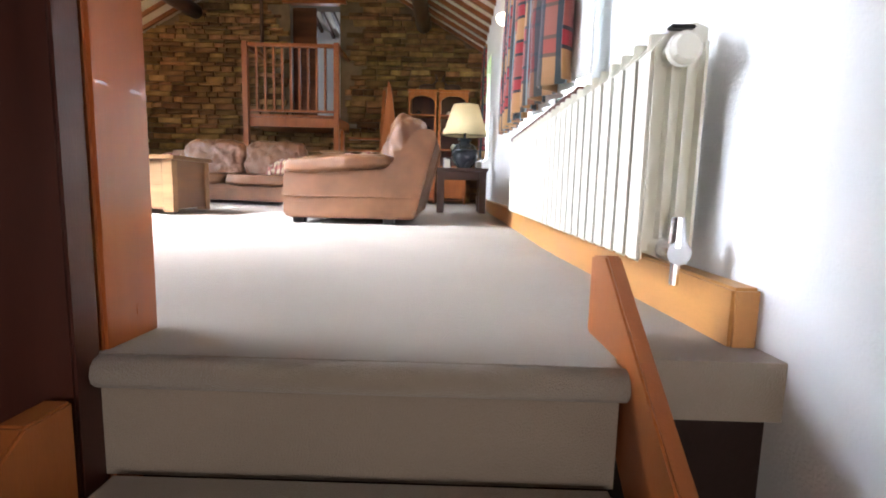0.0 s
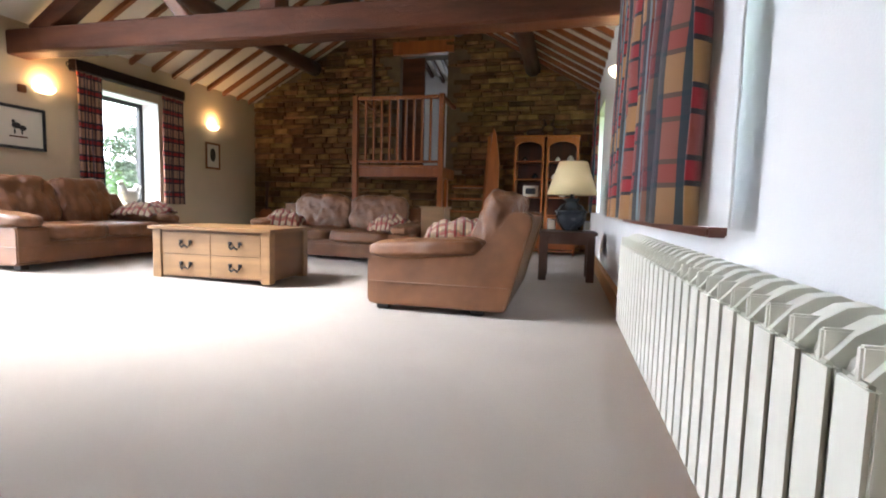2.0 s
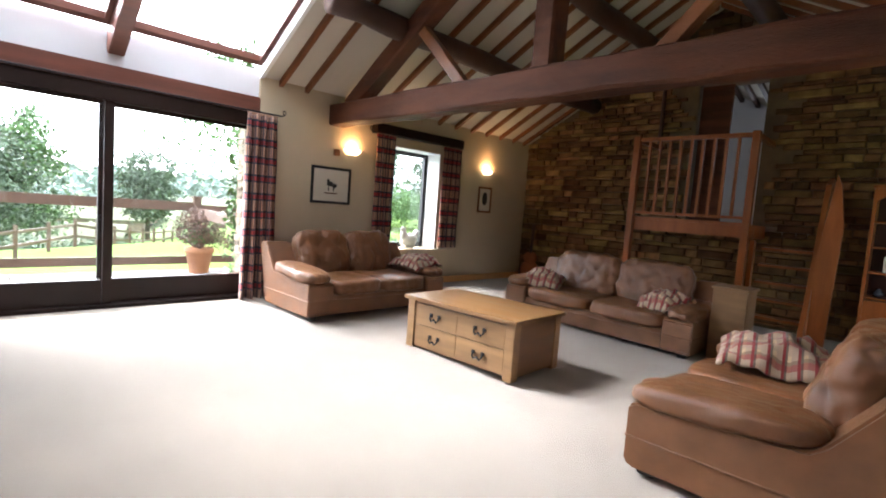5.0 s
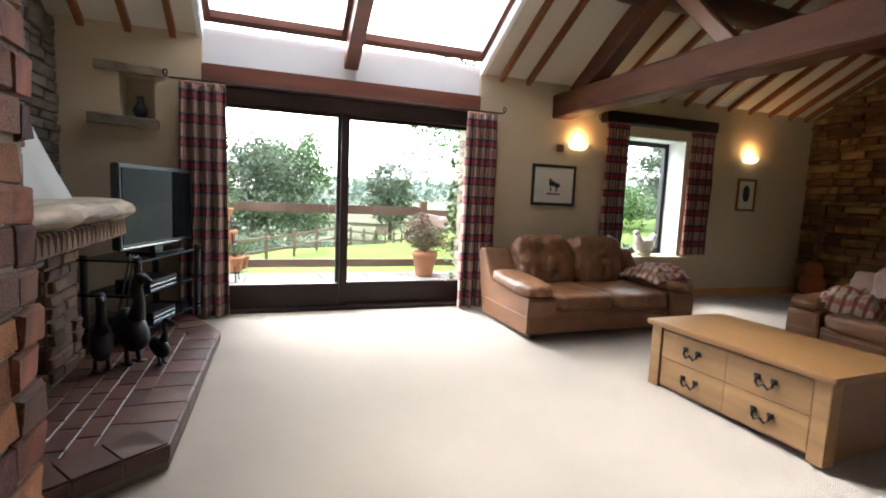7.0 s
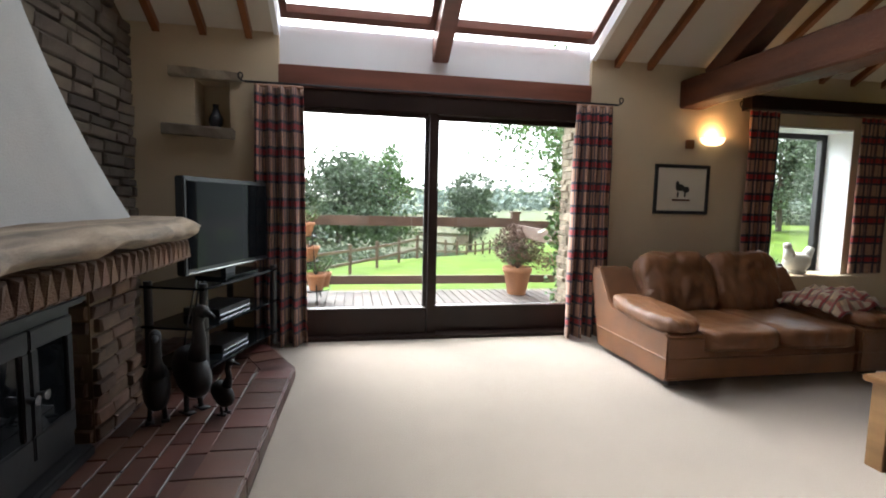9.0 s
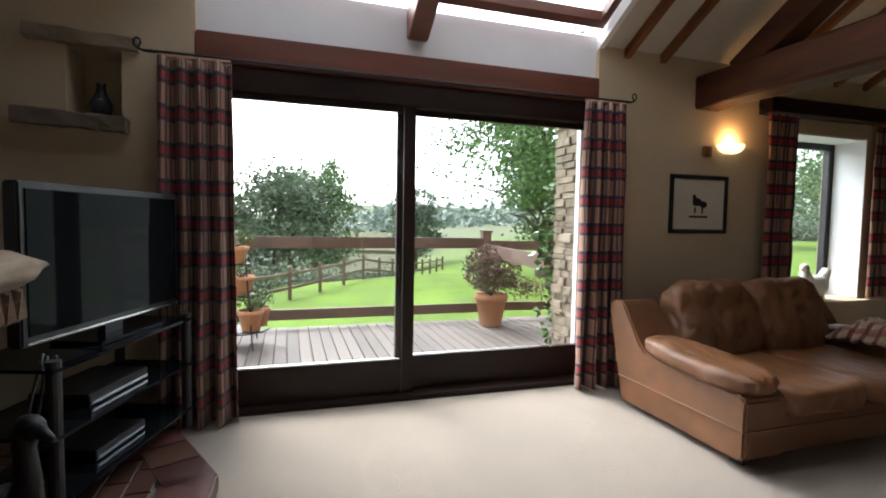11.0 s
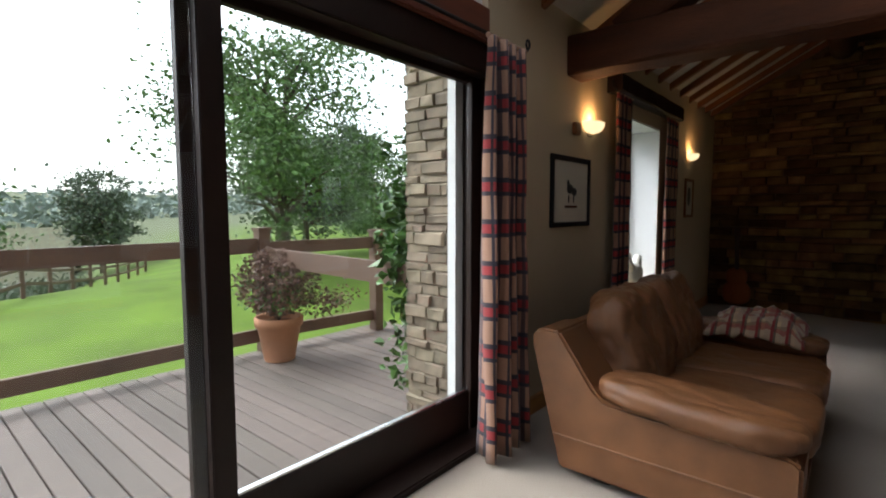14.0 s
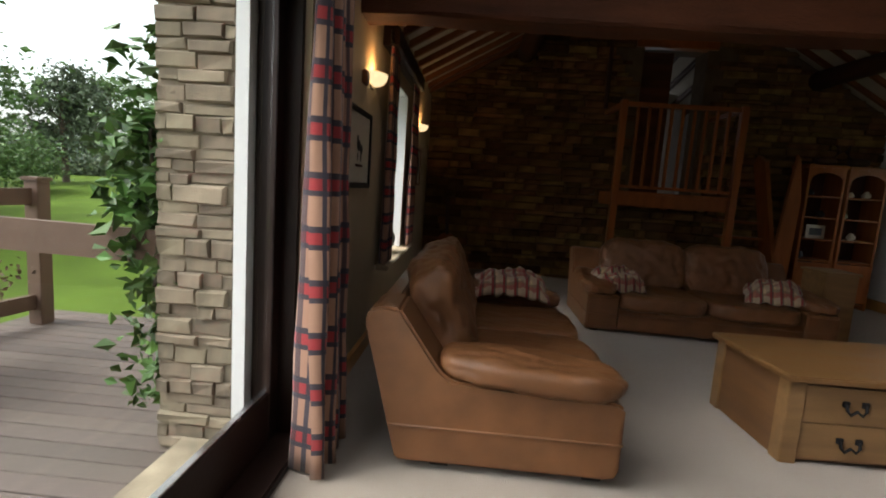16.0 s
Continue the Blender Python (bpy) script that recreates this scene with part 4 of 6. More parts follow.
def masonry(parent, name, u0, u1, z0, z1, place, material, lengths, heights, limit, inside, seed, near, depth=0.10, gap=0.012, batch_label="many small rubble stones in the same wall"):
    """Courses of blocks over a wall. place(u, z) gives the centre of a block's front and its turn; the blocks nearest to near(u, z)
    become pieces of their own, the rest one joined part."""
    rnd = random.Random(seed)
    spots = []
    z = z0
    while z < z1:
        h = rnd.uniform(*heights)
        u = u0 - rnd.uniform(0, lengths[0])
        while u < u1:
            w = rnd.uniform(*lengths)
            a, b = max(u, u0), min(u + w, u1)
            if b - a > 0.05 and inside((a + b) / 2, z + h / 2, b - a, h):
                spots.append(((a + b) / 2, z + h / 2, b - a - gap, min(h, z1 - z + 0.02) - gap, rnd.uniform(-0.012, 0.012)))
            u += w
        z += h
    spots.sort(key=lambda s: near(s[0], s[1]))
    shapes = [block_mesh(name, material, seed * 50 + i, 0.30, 0.10, depth) for i in range(8)]
    rest_v, rest_f = [], []
    for i, (u, zz, w, h, out) in enumerate(spots):
        me = shapes[i % 8]
        m = place(u, zz + rnd.uniform(-0.006, 0.006)) @ pose(0, -out, 0, rnd.uniform(-4, 4), rnd.uniform(-1.6, 1.6), rnd.uniform(-3, 3)) @ Matrix.Diagonal((w / 0.30, 1, h / 0.10, 1))
        if i < limit:
            o = new(name, me)
            o.parent = parent
            o.matrix_parent_inverse = Matrix.Identity(4)
            o.matrix_basis = m
        else:
            base = len(rest_v)
            rest_v += [tuple(m @ v.co) for v in me.vertices]
            rest_f += [[base + k for k in p.vertices] for p in me.polygons]
    if rest_v:
        me = bpy.data.meshes.new(name + "_rest")
        me.from_pydata(rest_v, [], rest_f)
        me.materials.append(material)
        o = new(name + "_rest", me)
        o.parent = parent
        tagged(o, batch_label, "", "", "stuff")


# ---- fireplace ----
chimney_hood = tagged(new("chimney_hood"), "white plastered chimney hood flaring out above the mantel", "chimney hood", "", "structure")


def hood_mesh():
    """A plastered hood: wide on the mantel, sweeping in to a narrow flue."""
    bm = bmesh.new()
    rings = []
    for i in range(15):
        t = i / 14
        z = 1.19 + t * 2.6
        narrow = (1 - t) ** 2.3
        xr = -4.02 - 0.72 * narrow
        xl = -3.25 + 0.72 * narrow
        yf = 0.02 + 0.34 * narrow
        ring = [(xr, SOUTH, z), (xr, yf - 0.06, z), (xr + 0.06, yf, z)]
        ring += [(xr + 0.06 + (xl - xr - 0.12) * k / 6, yf + 0.006 * math.sin(k * 2.1 + i), z) for k in range(1, 6)]
        ring += [(xl - 0.06, yf, z), (xl, yf - 0.06, z), (xl, SOUTH, z)]
        rings.append([bm.verts.new(p) for p in ring])
    for a, b in zip(rings, rings[1:]):
        for k in range(len(a) - 1):
            bm.faces.new((a[k], b[k], b[k + 1], a[k + 1]))
    bmesh.ops.recalc_face_normals(bm, faces=bm.faces)
    return bm


part("hood_shell", hood_mesh(), M_HOOD, chimney_hood, smooth=True)


def mantel_mesh():
    """A long waney slab of old wood with hollows along its edge."""
    bm = bmesh.new()
    rings = []
    n = 40
    for i in range(n + 1):
        x = -4.92 + i / n * 2.5
        e = min(1, i / 2.5 + 0.35)
        yf = 0.69 + 0.07 * noise.noise(Vector((x * 2.3, 0, 0))) + 0.05 * noise.noise(Vector((x * 9, 1, 0)))
        zt = 1.205 + 0.015 * noise.noise(Vector((x * 3, 2, 0)))
        zb = 1.095 + 0.04 * noise.noise(Vector((x * 2.5, 3, 0)))
        ym = 0.2
        outline = [(ym, zb), (yf - 0.06, zb), (yf - 0.01, zb + 0.03), (yf, (zb + zt) / 2 - 0.01), (yf - 0.02, zt - 0.03), (yf - 0.09 - 0.03 * noise.noise(Vector((x * 6, 8, 0))), zt), (yf - 0.25, zt + 0.005), (ym, zt)]
        cy, cz = 0.45, (zb + zt) / 2
        rings.append([bm.verts.new((x, cy + (y - cy) * (0.6 + 0.4 * e), cz + (z - cz) * e)) for y, z in outline])
    for a, b in zip(rings, rings[1:]):
        for k in range(8):
            bm.faces.new((a[k], a[(k + 1) % 8], b[(k + 1) % 8], b[k]))
    bm.faces.new(rings[0][::-1])
    bm.faces.new(rings[-1])
    bmesh.ops.recalc_face_normals(bm, faces=bm.faces)
    return bm


tagged(part("mantel", mantel_mesh(), M_MANTEL, None, smooth=True), "long weathered driftwood mantel slab with a waney edge", "mantel", "", "structure")
surround = thing("fireplace_surround", (0, 0, 0), "brown brick fireplace surround with a soldier course under the mantel", "fireplace", "", "structure")
part("core", boxes((-4.66, -4.18, SOUTH, 0.36, HZ, 1.07), (-3.18, -2.42, SOUTH, 0.36, HZ, 1.07), (-4.66, -2.42, SOUTH, 0.54, 0.95, 1.075)), M_MORTAR, surround)
part("firebox_back", boxes((-4.18, -3.18, SOUTH, -0.12, HZ, 0.95)), M_BLACK, surround, "black firebox back")
soldier = block_mesh("brick", M_BRICK2, 77, 0.062, 0.12, 0.08)
for k in range(33):
    o = new("brick", soldier)
    o.parent = surround
    o.matrix_basis = pose(-4.84 + 0.073 * k, 0.56, 1.012, random.uniform(-1, 1), random.uniform(-2, 2), 180 + random.uniform(-3, 3))
masonry(surround, "brick", -4.66, -4.18, HZ + 0.004, 0.95, lambda u, z: pose(u, 0.36, z, 0, 0, 180), M_BRICK2, (0.16, 0.24), (0.072, 0.078), 60, lambda *a: True, 5, lambda u, z: 0, 0.05)
masonry(surround, "brick", SOUTH, 0.36, HZ + 0.004, 0.95, lambda u, z: pose(-4.18, u, z, 0, 0, 90), M_BRICK2, (0.16, 0.24), (0.072, 0.078), 40, lambda *a: True, 6, lambda u, z: 0, 0.03)

pier = thing("chimney_pier", (0, 0, 0), "rough pier of old red and brown bricks beside the hearth", "brick pier", "", "structure")
part("core", boxes((-2.428, -1.66, SOUTH, 0.948, -0.05, 3.9)), M_POINTING, pier)
masonry(pier, "brick", -2.45, -1.66, 0.0, 2.9, lambda u, z: pose(u, 0.93, z, 0, 0, 180), M_BRICK, (0.14, 0.24), (0.10, 0.118), 150, lambda *a: True, 7, lambda u, z: u, 0.07, 0.006)
masonry(pier, "brick", SOUTH, 0.95, 0.0, 2.9, lambda u, z: pose(-2.41, u, z, 0, 0, 270), M_BRICK, (0.14, 0.24), (0.10, 0.118), 150, lambda *a: True, 8, lambda u, z: -u, 0.07, 0.006)

# hearth tiles
hearth_outline = [(-6.1, -0.2), (-6.1, 0.75), (-5.62, 0.98), (-5.2, 1.18), (-3.29, 1.12), (-2.95, 0.66), (-2.42, 0.40), (-2.42, -0.2)]
hearth_ob = bpy.data.objects["hearth"]


def in_hearth(x, y):
    hit = False
    k = len(hearth_outline)
    for i in range(k):
        (ax, ay), (bx, by) = hearth_outline[i], hearth_outline[(i + 1) % k]
        if (ay > y) != (by > y) and x < (bx - ax) * (y - ay) / (by - ay) + ax:
            hit = not hit
    return hit


tile_bm = box(bmesh.new(), -0.107, 0.107, -0.05, 0.05, -0.013, 0.0, 0.003, 1)
tile_me = bpy.data.meshes.new("tile")
tile_bm.to_mesh(tile_me)
tile_bm.free()
tile_me.materials.append(M_TILE)
row = 0
yy = -0.1
while yy < 0.99:
    xx = -6.0 + (0.11 if row % 2 else 0)
    while xx < -2.5:
        if in_hearth(xx - 0.1, yy + 0.14) and in_hearth(xx + 0.1, yy + 0.14) and yy < 0.90:
            o = new("tile", tile_me)
            o.parent = hearth_ob
            o.matrix_basis = pose(xx, yy, HZ + 0.002 + random.uniform(-0.001, 0.001), 0, 0, random.uniform(-0.6, 0.6))
        xx += 0.222
    yy += 0.108
    row += 1
edge_bm = box(bmesh.new(), -0.5, 0.5, -0.24, 0.0, -0.096, 0.0, 0.012, 2)
edge_me = bpy.data.meshes.new("edge_tile")
edge_bm.to_mesh(edge_me)
edge_bm.free()
edge_me.materials.append(M_TILE)
for (ax, ay), (bx, by), count in (((-5.62, 0.98), (-5.2, 1.18), 2), ((-5.2, 1.18), (-3.29, 1.12), 8), ((-3.29, 1.12), (-2.95, 0.66), 3), ((-2.95, 0.66), (-2.42, 0.40), 3), ((-6.1, 0.75), (-5.62, 0.98), 2)):
    length = math.hypot(bx - ax, by - ay)
    ang = math.degrees(math.atan2(by - ay, bx - ax))
    for k in range(count):
        t = (k + 0.5) / count
        o = new("edge_tile", edge_me)
        o.parent = hearth_ob
        o.matrix_basis = pose(ax + (bx - ax) * t, ay + (by - ay) * t, HZ + 0.006, 0, 0, ang) @ Matrix.Diagonal(((length / count) - 0.006, 1, 1, 1)) @ pose(0, 0.006, 0)

# stove
stove = thing("stove", (-3.70, 0.16, HZ + 0.004), "black cast iron stove with two glazed doors on the hearth", "stove")
part("body", boxes((-0.32, 0.32, -0.18, 0.20, 0.06, 0.72), bevel=0.012), M_IRON, stove)
part("top_plate", boxes((-0.36, 0.36, -0.2, 0.25, 0.72, 0.76), bevel=0.012), M_IRON, stove)
part("plinth", boxes((-0.36, 0.36, -0.2, 0.26, 0.0, 0.06), bevel=0.012), M_IRON, stove)
for sgn in (-1, 1):
    x0, x1 = (-0.29, -0.005) if sgn < 0 else (0.005, 0.29)
    d = part("door", boxes((x0, x1, 0.202, 0.222, 0.16, 0.26), (x0, x1, 0.202, 0.222, 0.60, 0.68), (x0, x0 + 0.045, 0.202, 0.222, 0.26, 0.60), (x1 - 0.045, x1, 0.202, 0.222, 0.26, 0.60), bevel=0.005), M_IRON, stove)
    part("door_glass", boxes((x0 + 0.04, x1 - 0.04, 0.204, 0.210, 0.25, 0.61)), M_GLOSSBLACK, d)
    part("door_knob", tube(bmesh.new(), [(sgn * 0.03, 0.222, 0.42), (sgn * 0.03, 0.26, 0.42)], [0.012, 0.02], 10), M_CHROME, d)

# television and stand
tv_stand = thing("tv_stand", pose(-5.42, 0.62, HZ + 0.003, 0, 0, 163), "black glass television stand with three shelves", "tv stand")
for z in (0.10, 0.36, 0.62):
    part("shelf", boxes((-0.52, 0.52, -0.22, 0.22, z, z + 0.014), bevel=0.003), M_GLOSSBLACK, tv_stand)
for x in (-0.48, 0.48):
    for y in (-0.19, 0.19):
        part("leg", tube(bmesh.new(), [(x, y, 0.0), (x, y, 0.66)], 0.026, 12), M_BLACK, tv_stand)
for nm, z, w, h in (("disc_player", 0.377, 0.42, 0.055), ("set_top_box", 0.117, 0.36, 0.05)):
    ob = thing(nm, pose(-5.42, 0.62, HZ + 0.003 + z, 0, 0, 163), "flat black and silver player box on the stand's shelf", "av box")
    part("case", boxes((-w / 2, w / 2, -0.13, 0.14, 0, h), bevel=0.004), M_BLACK, ob)
    part("front_trim", boxes((-w / 2 + 0.01, w / 2 - 0.01, -0.134, -0.131, 0.008, 0.02)), M_CHROME, ob)
tv = thing("television", pose(-5.46, 0.68, HZ + 0.003 + 0.636, 0, 0, 161), "black flat-screen television, switched off", "television")
part("bezel", boxes((-0.52, 0.52, -0.035, 0.03, 0.06, 0.70), bevel=0.008), M_BLACK, tv)
part("screen", boxes((-0.49, 0.49, -0.040, -0.034, 0.10, 0.67)), M_GLOSSBLACK, tv)
part("foot", boxes((-0.22, 0.22, -0.12, 0.12, 0.0, 0.016), bevel=0.004), M_GLOSSBLACK, tv)
part("neck", boxes((-0.06, 0.06, -0.02, 0.02, 0.014, 0.08)), M_BLACK, tv)
part("silver_strip", boxes((-0.5, 0.5, -0.042, -0.036, 0.07, 0.078)), M_CHROME, tv)


for k, (dx, sag) in enumerate(((0.0, 0.10), (0.05, 0.22), (-0.06, 0.16))):
    pts = [(-4.98 + dx * t + 0.05 * math.sin(t * 4 + k), 0.60 - 0.12 * t + 0.03 * k, 0.80 - 0.60 * t - sag * 0.6 * math.sin(t * math.pi)) for t in [i / 10 for i in range(11)]]
    tagged(part("cable", tube(bmesh.new(), pts + [(pts[-1][0] - 0.25, 0.42, HZ + 0.01)], 0.006, 6), M_BLACK, None, smooth=True), "thin black cable hanging behind the television stand", "cable", "television cables")


def duck(at, height, label):
    """A dark metal bird figure: body, neck and head in one mesh."""
    bm = bmesh.new()
    tilt = Matrix.Rotation(radians(-35), 3, 'Y')
    pillow(bm, (0, 0, height * 0.36), (height * 0.34, height * 0.26, height * 0.50), n=8, power=2.3, turn=tilt)
    tube(bm, [(height * 0.08, 0, height * 0.5), (height * 0.13, 0, height * 0.68), (height * 0.10, 0, height * 0.82), (height * 0.14, 0, height * 0.92)], [height * 0.09, height * 0.055, height * 0.05, height * 0.06], 10)
    pillow(bm, (height * 0.16, 0, height * 0.93), (height * 0.16, height * 0.11, height * 0.12), n=6, power=2.2)
    tube(bm, [(height * 0.20, 0, height * 0.93), (height * 0.34, 0, height * 0.90)], [height * 0.04, height * 0.015], 8)
    for s in (-1, 1):
        tube(bm, [(0, s * height * 0.06, height * 0.18), (0.01, s * height * 0.07, 0.006)], height * 0.025, 6)
        box(bm, -height * 0.05, height * 0.10, s * height * 0.07 - height * 0.04, s * height * 0.07 + height * 0.04, 0.0, 0.008)
    ob = part("duck_figure", bm, M_IRON, None, smooth=True)
    ob.matrix_basis = at
    return tagged(ob, label, "figurine", "metal ducks")


duck(pose(-4.52, 0.70, HZ + 0.006, 0, 0, 50), 0.62, "tall dark metal duck figure standing on the hearth")
duck(pose(-4.40, 0.56, HZ + 0.006, 0, 0, 20), 0.52, "dark metal duck figure standing on the hearth")
duck(pose(-4.44, 0.88, HZ + 0.006, 0, 0, 70), 0.32, "small dark metal duckling figure on the hearth")

# wall niche of rough stone
niche = thing("wall_niche", (0, 0, 0), "small dark wall niche with rough stone lintel and sill", "niche", "", "structure")
part("lintel_stone", rough_beam(bmesh.new(), (-6.12, 0.10, 2.36), (-6.12, 0.66, 2.34), 0.10, 0.075, 0.018, 8, 2.5), M_OUTSTONE, niche)
part("sill_stone", rough_beam(bmesh.new(), (-6.10, 0.05, 1.885), (-6.10, 0.60, 1.865), 0.14, 0.085, 0.02, 8, 3.5), M_OUTSTONE, niche)
vase = tagged(part("vase", lathe([(0.03, 0.0), (0.055, 0.04), (0.06, 0.09), (0.03, 0.15), (0.022, 0.19), (0.03, 0.21)], 14), M_CERAMIC, None, smooth=True), "small dark pottery vase standing in the niche", "vase")
vase.location = (-6.24, 0.42, 1.921)


# ---- wall lamps ----
M_LAMPGLASS = glow("lit_opal_glass", (1.0, 0.74, 0.40), 1.2)


def wall_lamp(at, power=2.2):
    ob = thing("wall_lamp", at, "lit half-bowl opal glass wall lamp glowing warm", "wall lamp", "wall lamps")
    bm = bmesh.new()
    rings = []
    for i in range(7):
        t = i / 6
        r = 0.13 * math.sin(t * math.pi / 2) ** 0.7 + 0.003
        z = -0.075 * math.cos(t * math.pi / 2)
        rings.append([bm.verts.new((0.006 + r * 0.75 * math.sin(math.pi * k / 14), r * math.cos(math.pi * k / 14), z)) for k in range(15)])
    for a, b in zip(rings, rings[1:]):
        for k in range(14):
            bm.faces.new((a[k], a[k + 1], b[k + 1], b[k]))
    o = part("bowl", bm, M_LAMPGLASS, ob, smooth=True)
    m = o.modifiers.new("thickness", 'SOLIDIFY')
    m.thickness = 0.004
    part("wall_plate", boxes((0.0, 0.012, -0.05, 0.05, -0.10, -0.01), bevel=0.004), M_PLASTER, ob)
    data = bpy.data.lights.new("bulb", 'POINT')
    data.energy, data.color, data.shadow_soft_size = power, (1.0, 0.58, 0.24), 0.03
    lamp = new("bulb", data)
    lamp.matrix_world = ob.matrix_basis @ pose(0.06, 0, 0.03)


wall_lamp(pose(WEST + 0.001, 5.19, 2.05))
wall_lamp(pose(WEST + 0.001, 8.13, 2.07))
wall_lamp(pose(EAST - 0.001, 5.40, 2.06, 0, 0, 180))
tagged(part("light_switch", boxes((WEST + 0.001, WEST + 0.035, 4.89, 4.98, 1.93, 2.02), bevel=0.008), M_RAFTER), "small brown wooden block on the wall beside the lamp", "wall block")


# ---- pictures ----
def picture(y0, y1, z0, z1, frame_mat, label, blots, bar):
    ob = thing("framed_picture", (WEST + 0.001, 0, 0), label, "picture", "framed pictures")
    w = 0.035
    for nm, a in (("frame_side", (0, 0.022, y0, y0 + w, z0, z1)), ("frame_side", (0, 0.022, y1 - w, y1, z0, z1)), ("frame_rail", (0, 0.022, y0 + w, y1 - w, z0, z0 + w)), ("frame_rail", (0, 0.022, y0 + w, y1 - w, z1 - w, z1))):
        part(nm, boxes(a, bevel=0.004), frame_mat, ob)
    part("mount", boxes((0, 0.010, y0 + w, y1 - w, z0 + w, z1 - w)), M_PAPER, ob)
    yc, zc = (y0 + y1) / 2, (z0 + z1) / 2
    for dy, dz, r, s in blots:
        part("painted_figure", rounded((0.0112, yc + dy, zc + dz), (0.004, r, s), n=4, power=2.2), M_BLACK, ob)
    if bar:
        part("caption_bar", boxes((0.0105, 0.0118, yc - 0.10, yc + 0.10, zc - 0.115, zc - 0.098)), M_BEAM, ob)
    return ob


picture(4.57, 5.19, 1.27, 1.77, M_BLACK, "black-framed print of dark animals on cream paper", ((-0.02, 0.02, 0.10, 0.07), (0.05, 0.0, 0.08, 0.06), (-0.05, 0.06, 0.04, 0.05), (-0.04, -0.05, 0.02, 0.06), (0.04, -0.05, 0.02, 0.06)), True)
picture(7.95, 8.32, 1.30, 1.77, M_RAFTER, "small wooden-framed dark painting below a wall lamp", ((0, 0.02, 0.14, 0.24),), False)


# ---- hen ornament on the sill ----
bm = bmesh.new()
pillow(bm, (0, 0, 0.10), (0.15, 0.24, 0.16), n=8, power=2.3)
tube(bm, [(0, -0.07, 0.13), (0, -0.10, 0.22)], [0.055, 0.03], 10)
pillow(bm, (0, -0.105, 0.235), (0.055, 0.075, 0.06), n=6, power=2.2)
tube(bm, [(0, 0.08, 0.12), (0, 0.14, 0.22)], [0.05, 0.03], 8)
box(bm, -0.05, 0.05, -0.07, 0.07, 0.0, 0.04, 0.01)
hen = tagged(part("hen_ornament", bm, shade("white_glazed_pottery", (0.72, 0.70, 0.62), 0.35, 0.1, 30, 100, 0.05), None, smooth=True), "white pottery hen ornament on the window sill", "ornament")
hen.matrix_basis = pose(-6.20, 6.42, 0.640) @ Matrix.Diagonal((1.3, 1.25, 1.3, 1))
bm = bmesh.new()
for k in range(26):
    a = k * 2.4
    tip = Vector((0.05 * math.cos(a), 0.06 * math.sin(a), 0.13 + 0.05 * math.sin(k)))
    v = [bm.verts.new(p) for p in ((0, 0, 0.06), tip * 0.6 + Vector((0.012, 0, 0.02)), tip, tip * 0.6 - Vector((0.012, 0, -0.02)))]
    bm.faces.new(v)
sp = thing("potted_plant", (-6.25, 6.17, 0.640), "small green plant in a cream pot on the sill", "plant")
part("pot", lathe([(0.035, 0), (0.05, 0.07), (0.045, 0.07)], 14), M_PAPER, sp)
part("leaves", bm, M_IVY, sp)

# ---- throws and cushions ----
make_throw(pose(-5.02, 5.54, 0.675, 4, 0, 0), 0.56, 0.46, "red and cream tartan throw over the sofa arm", 1.0)
make_throw(pose(-3.80, 6.76, 0.59, 14, 6, 20), 0.50, 0.42, "red and brown tartan cushion on the sofa arm", 2.0, 0.14)
make_throw(pose(-2.28, 6.78, 0.575, 14, -6, -25), 0.50, 0.40, "red and cream tartan throw on the sofa seat", 3.0, 0.16)
make_throw(pose(-0.92, 5.22, 0.58, 6, 0, 12), 0.66, 0.56, "red and cream tartan throw over the sofa arm", 4.0, 0.14)

# ---- end table with lamp ----
end_table = thing("end_table", (-0.15, 5.82, -0.04), "dark-stained square wooden end table with turned-in legs", "end table")
part("tabletop", boxes((-0.02, 0.60, -0.02, 0.56, 0.50, 0.535), bevel=0.006), M_DARKBEAM, end_table)
for x in (0.0, 0.50):
    for y in (0.0, 0.46):
        part("leg", boxes((x, x + 0.08, y, y + 0.08, 0.002, 0.50), bevel=0.004), M_DARKBEAM, end_table)
for a in ((0.08, 0.50, 0.02, 0.045, 0.40, 0.498), (0.08, 0.50, 0.495, 0.52, 0.40, 0.498), (0.02, 0.045, 0.08, 0.46, 0.40, 0.498), (0.535, 0.56, 0.08, 0.46, 0.40, 0.498)):
    part("apron", boxes(a, bevel=0.002), M_DARKBEAM, end_table)
lamp_ob = thing("table_lamp", (0.17, 6.09, 0.497), "table lamp with a dark glazed pottery base and cream cone shade", "table lamp")
part("base", lathe([(0.06, 0), (0.085, 0.01), (0.10, 0.03), (0.15, 0.09), (0.165, 0.15), (0.16, 0.20), (0.172, 0.205), (0.172, 0.225), (0.15, 0.23), (0.12, 0.28), (0.07, 0.31), (0.065, 0.33), (0.085, 0.345), (0.085, 0.36), (0.02, 0.365), (0.012, 0.46)], 28), M_CERAMIC, lamp_ob, smooth=True)
bm = bmesh.new()
ra = [[bm.verts.new((r * math.cos(2 * math.pi * k / 36), r * math.sin(2 * math.pi * k / 36), z)) for k in range(36)] for r, z in ((0.275, 0.40), (0.155, 0.76))]
for k in range(36):
    bm.faces.new((ra[0][k], ra[0][(k + 1) % 36], ra[1][(k + 1) % 36], ra[1][k]))
o = part("shade", bm, M_SHADE, lamp_ob, "cream fabric cone shade", smooth=True)
m = o.modifiers.new("thickness", 'SOLIDIFY')
m.thickness = 0.004
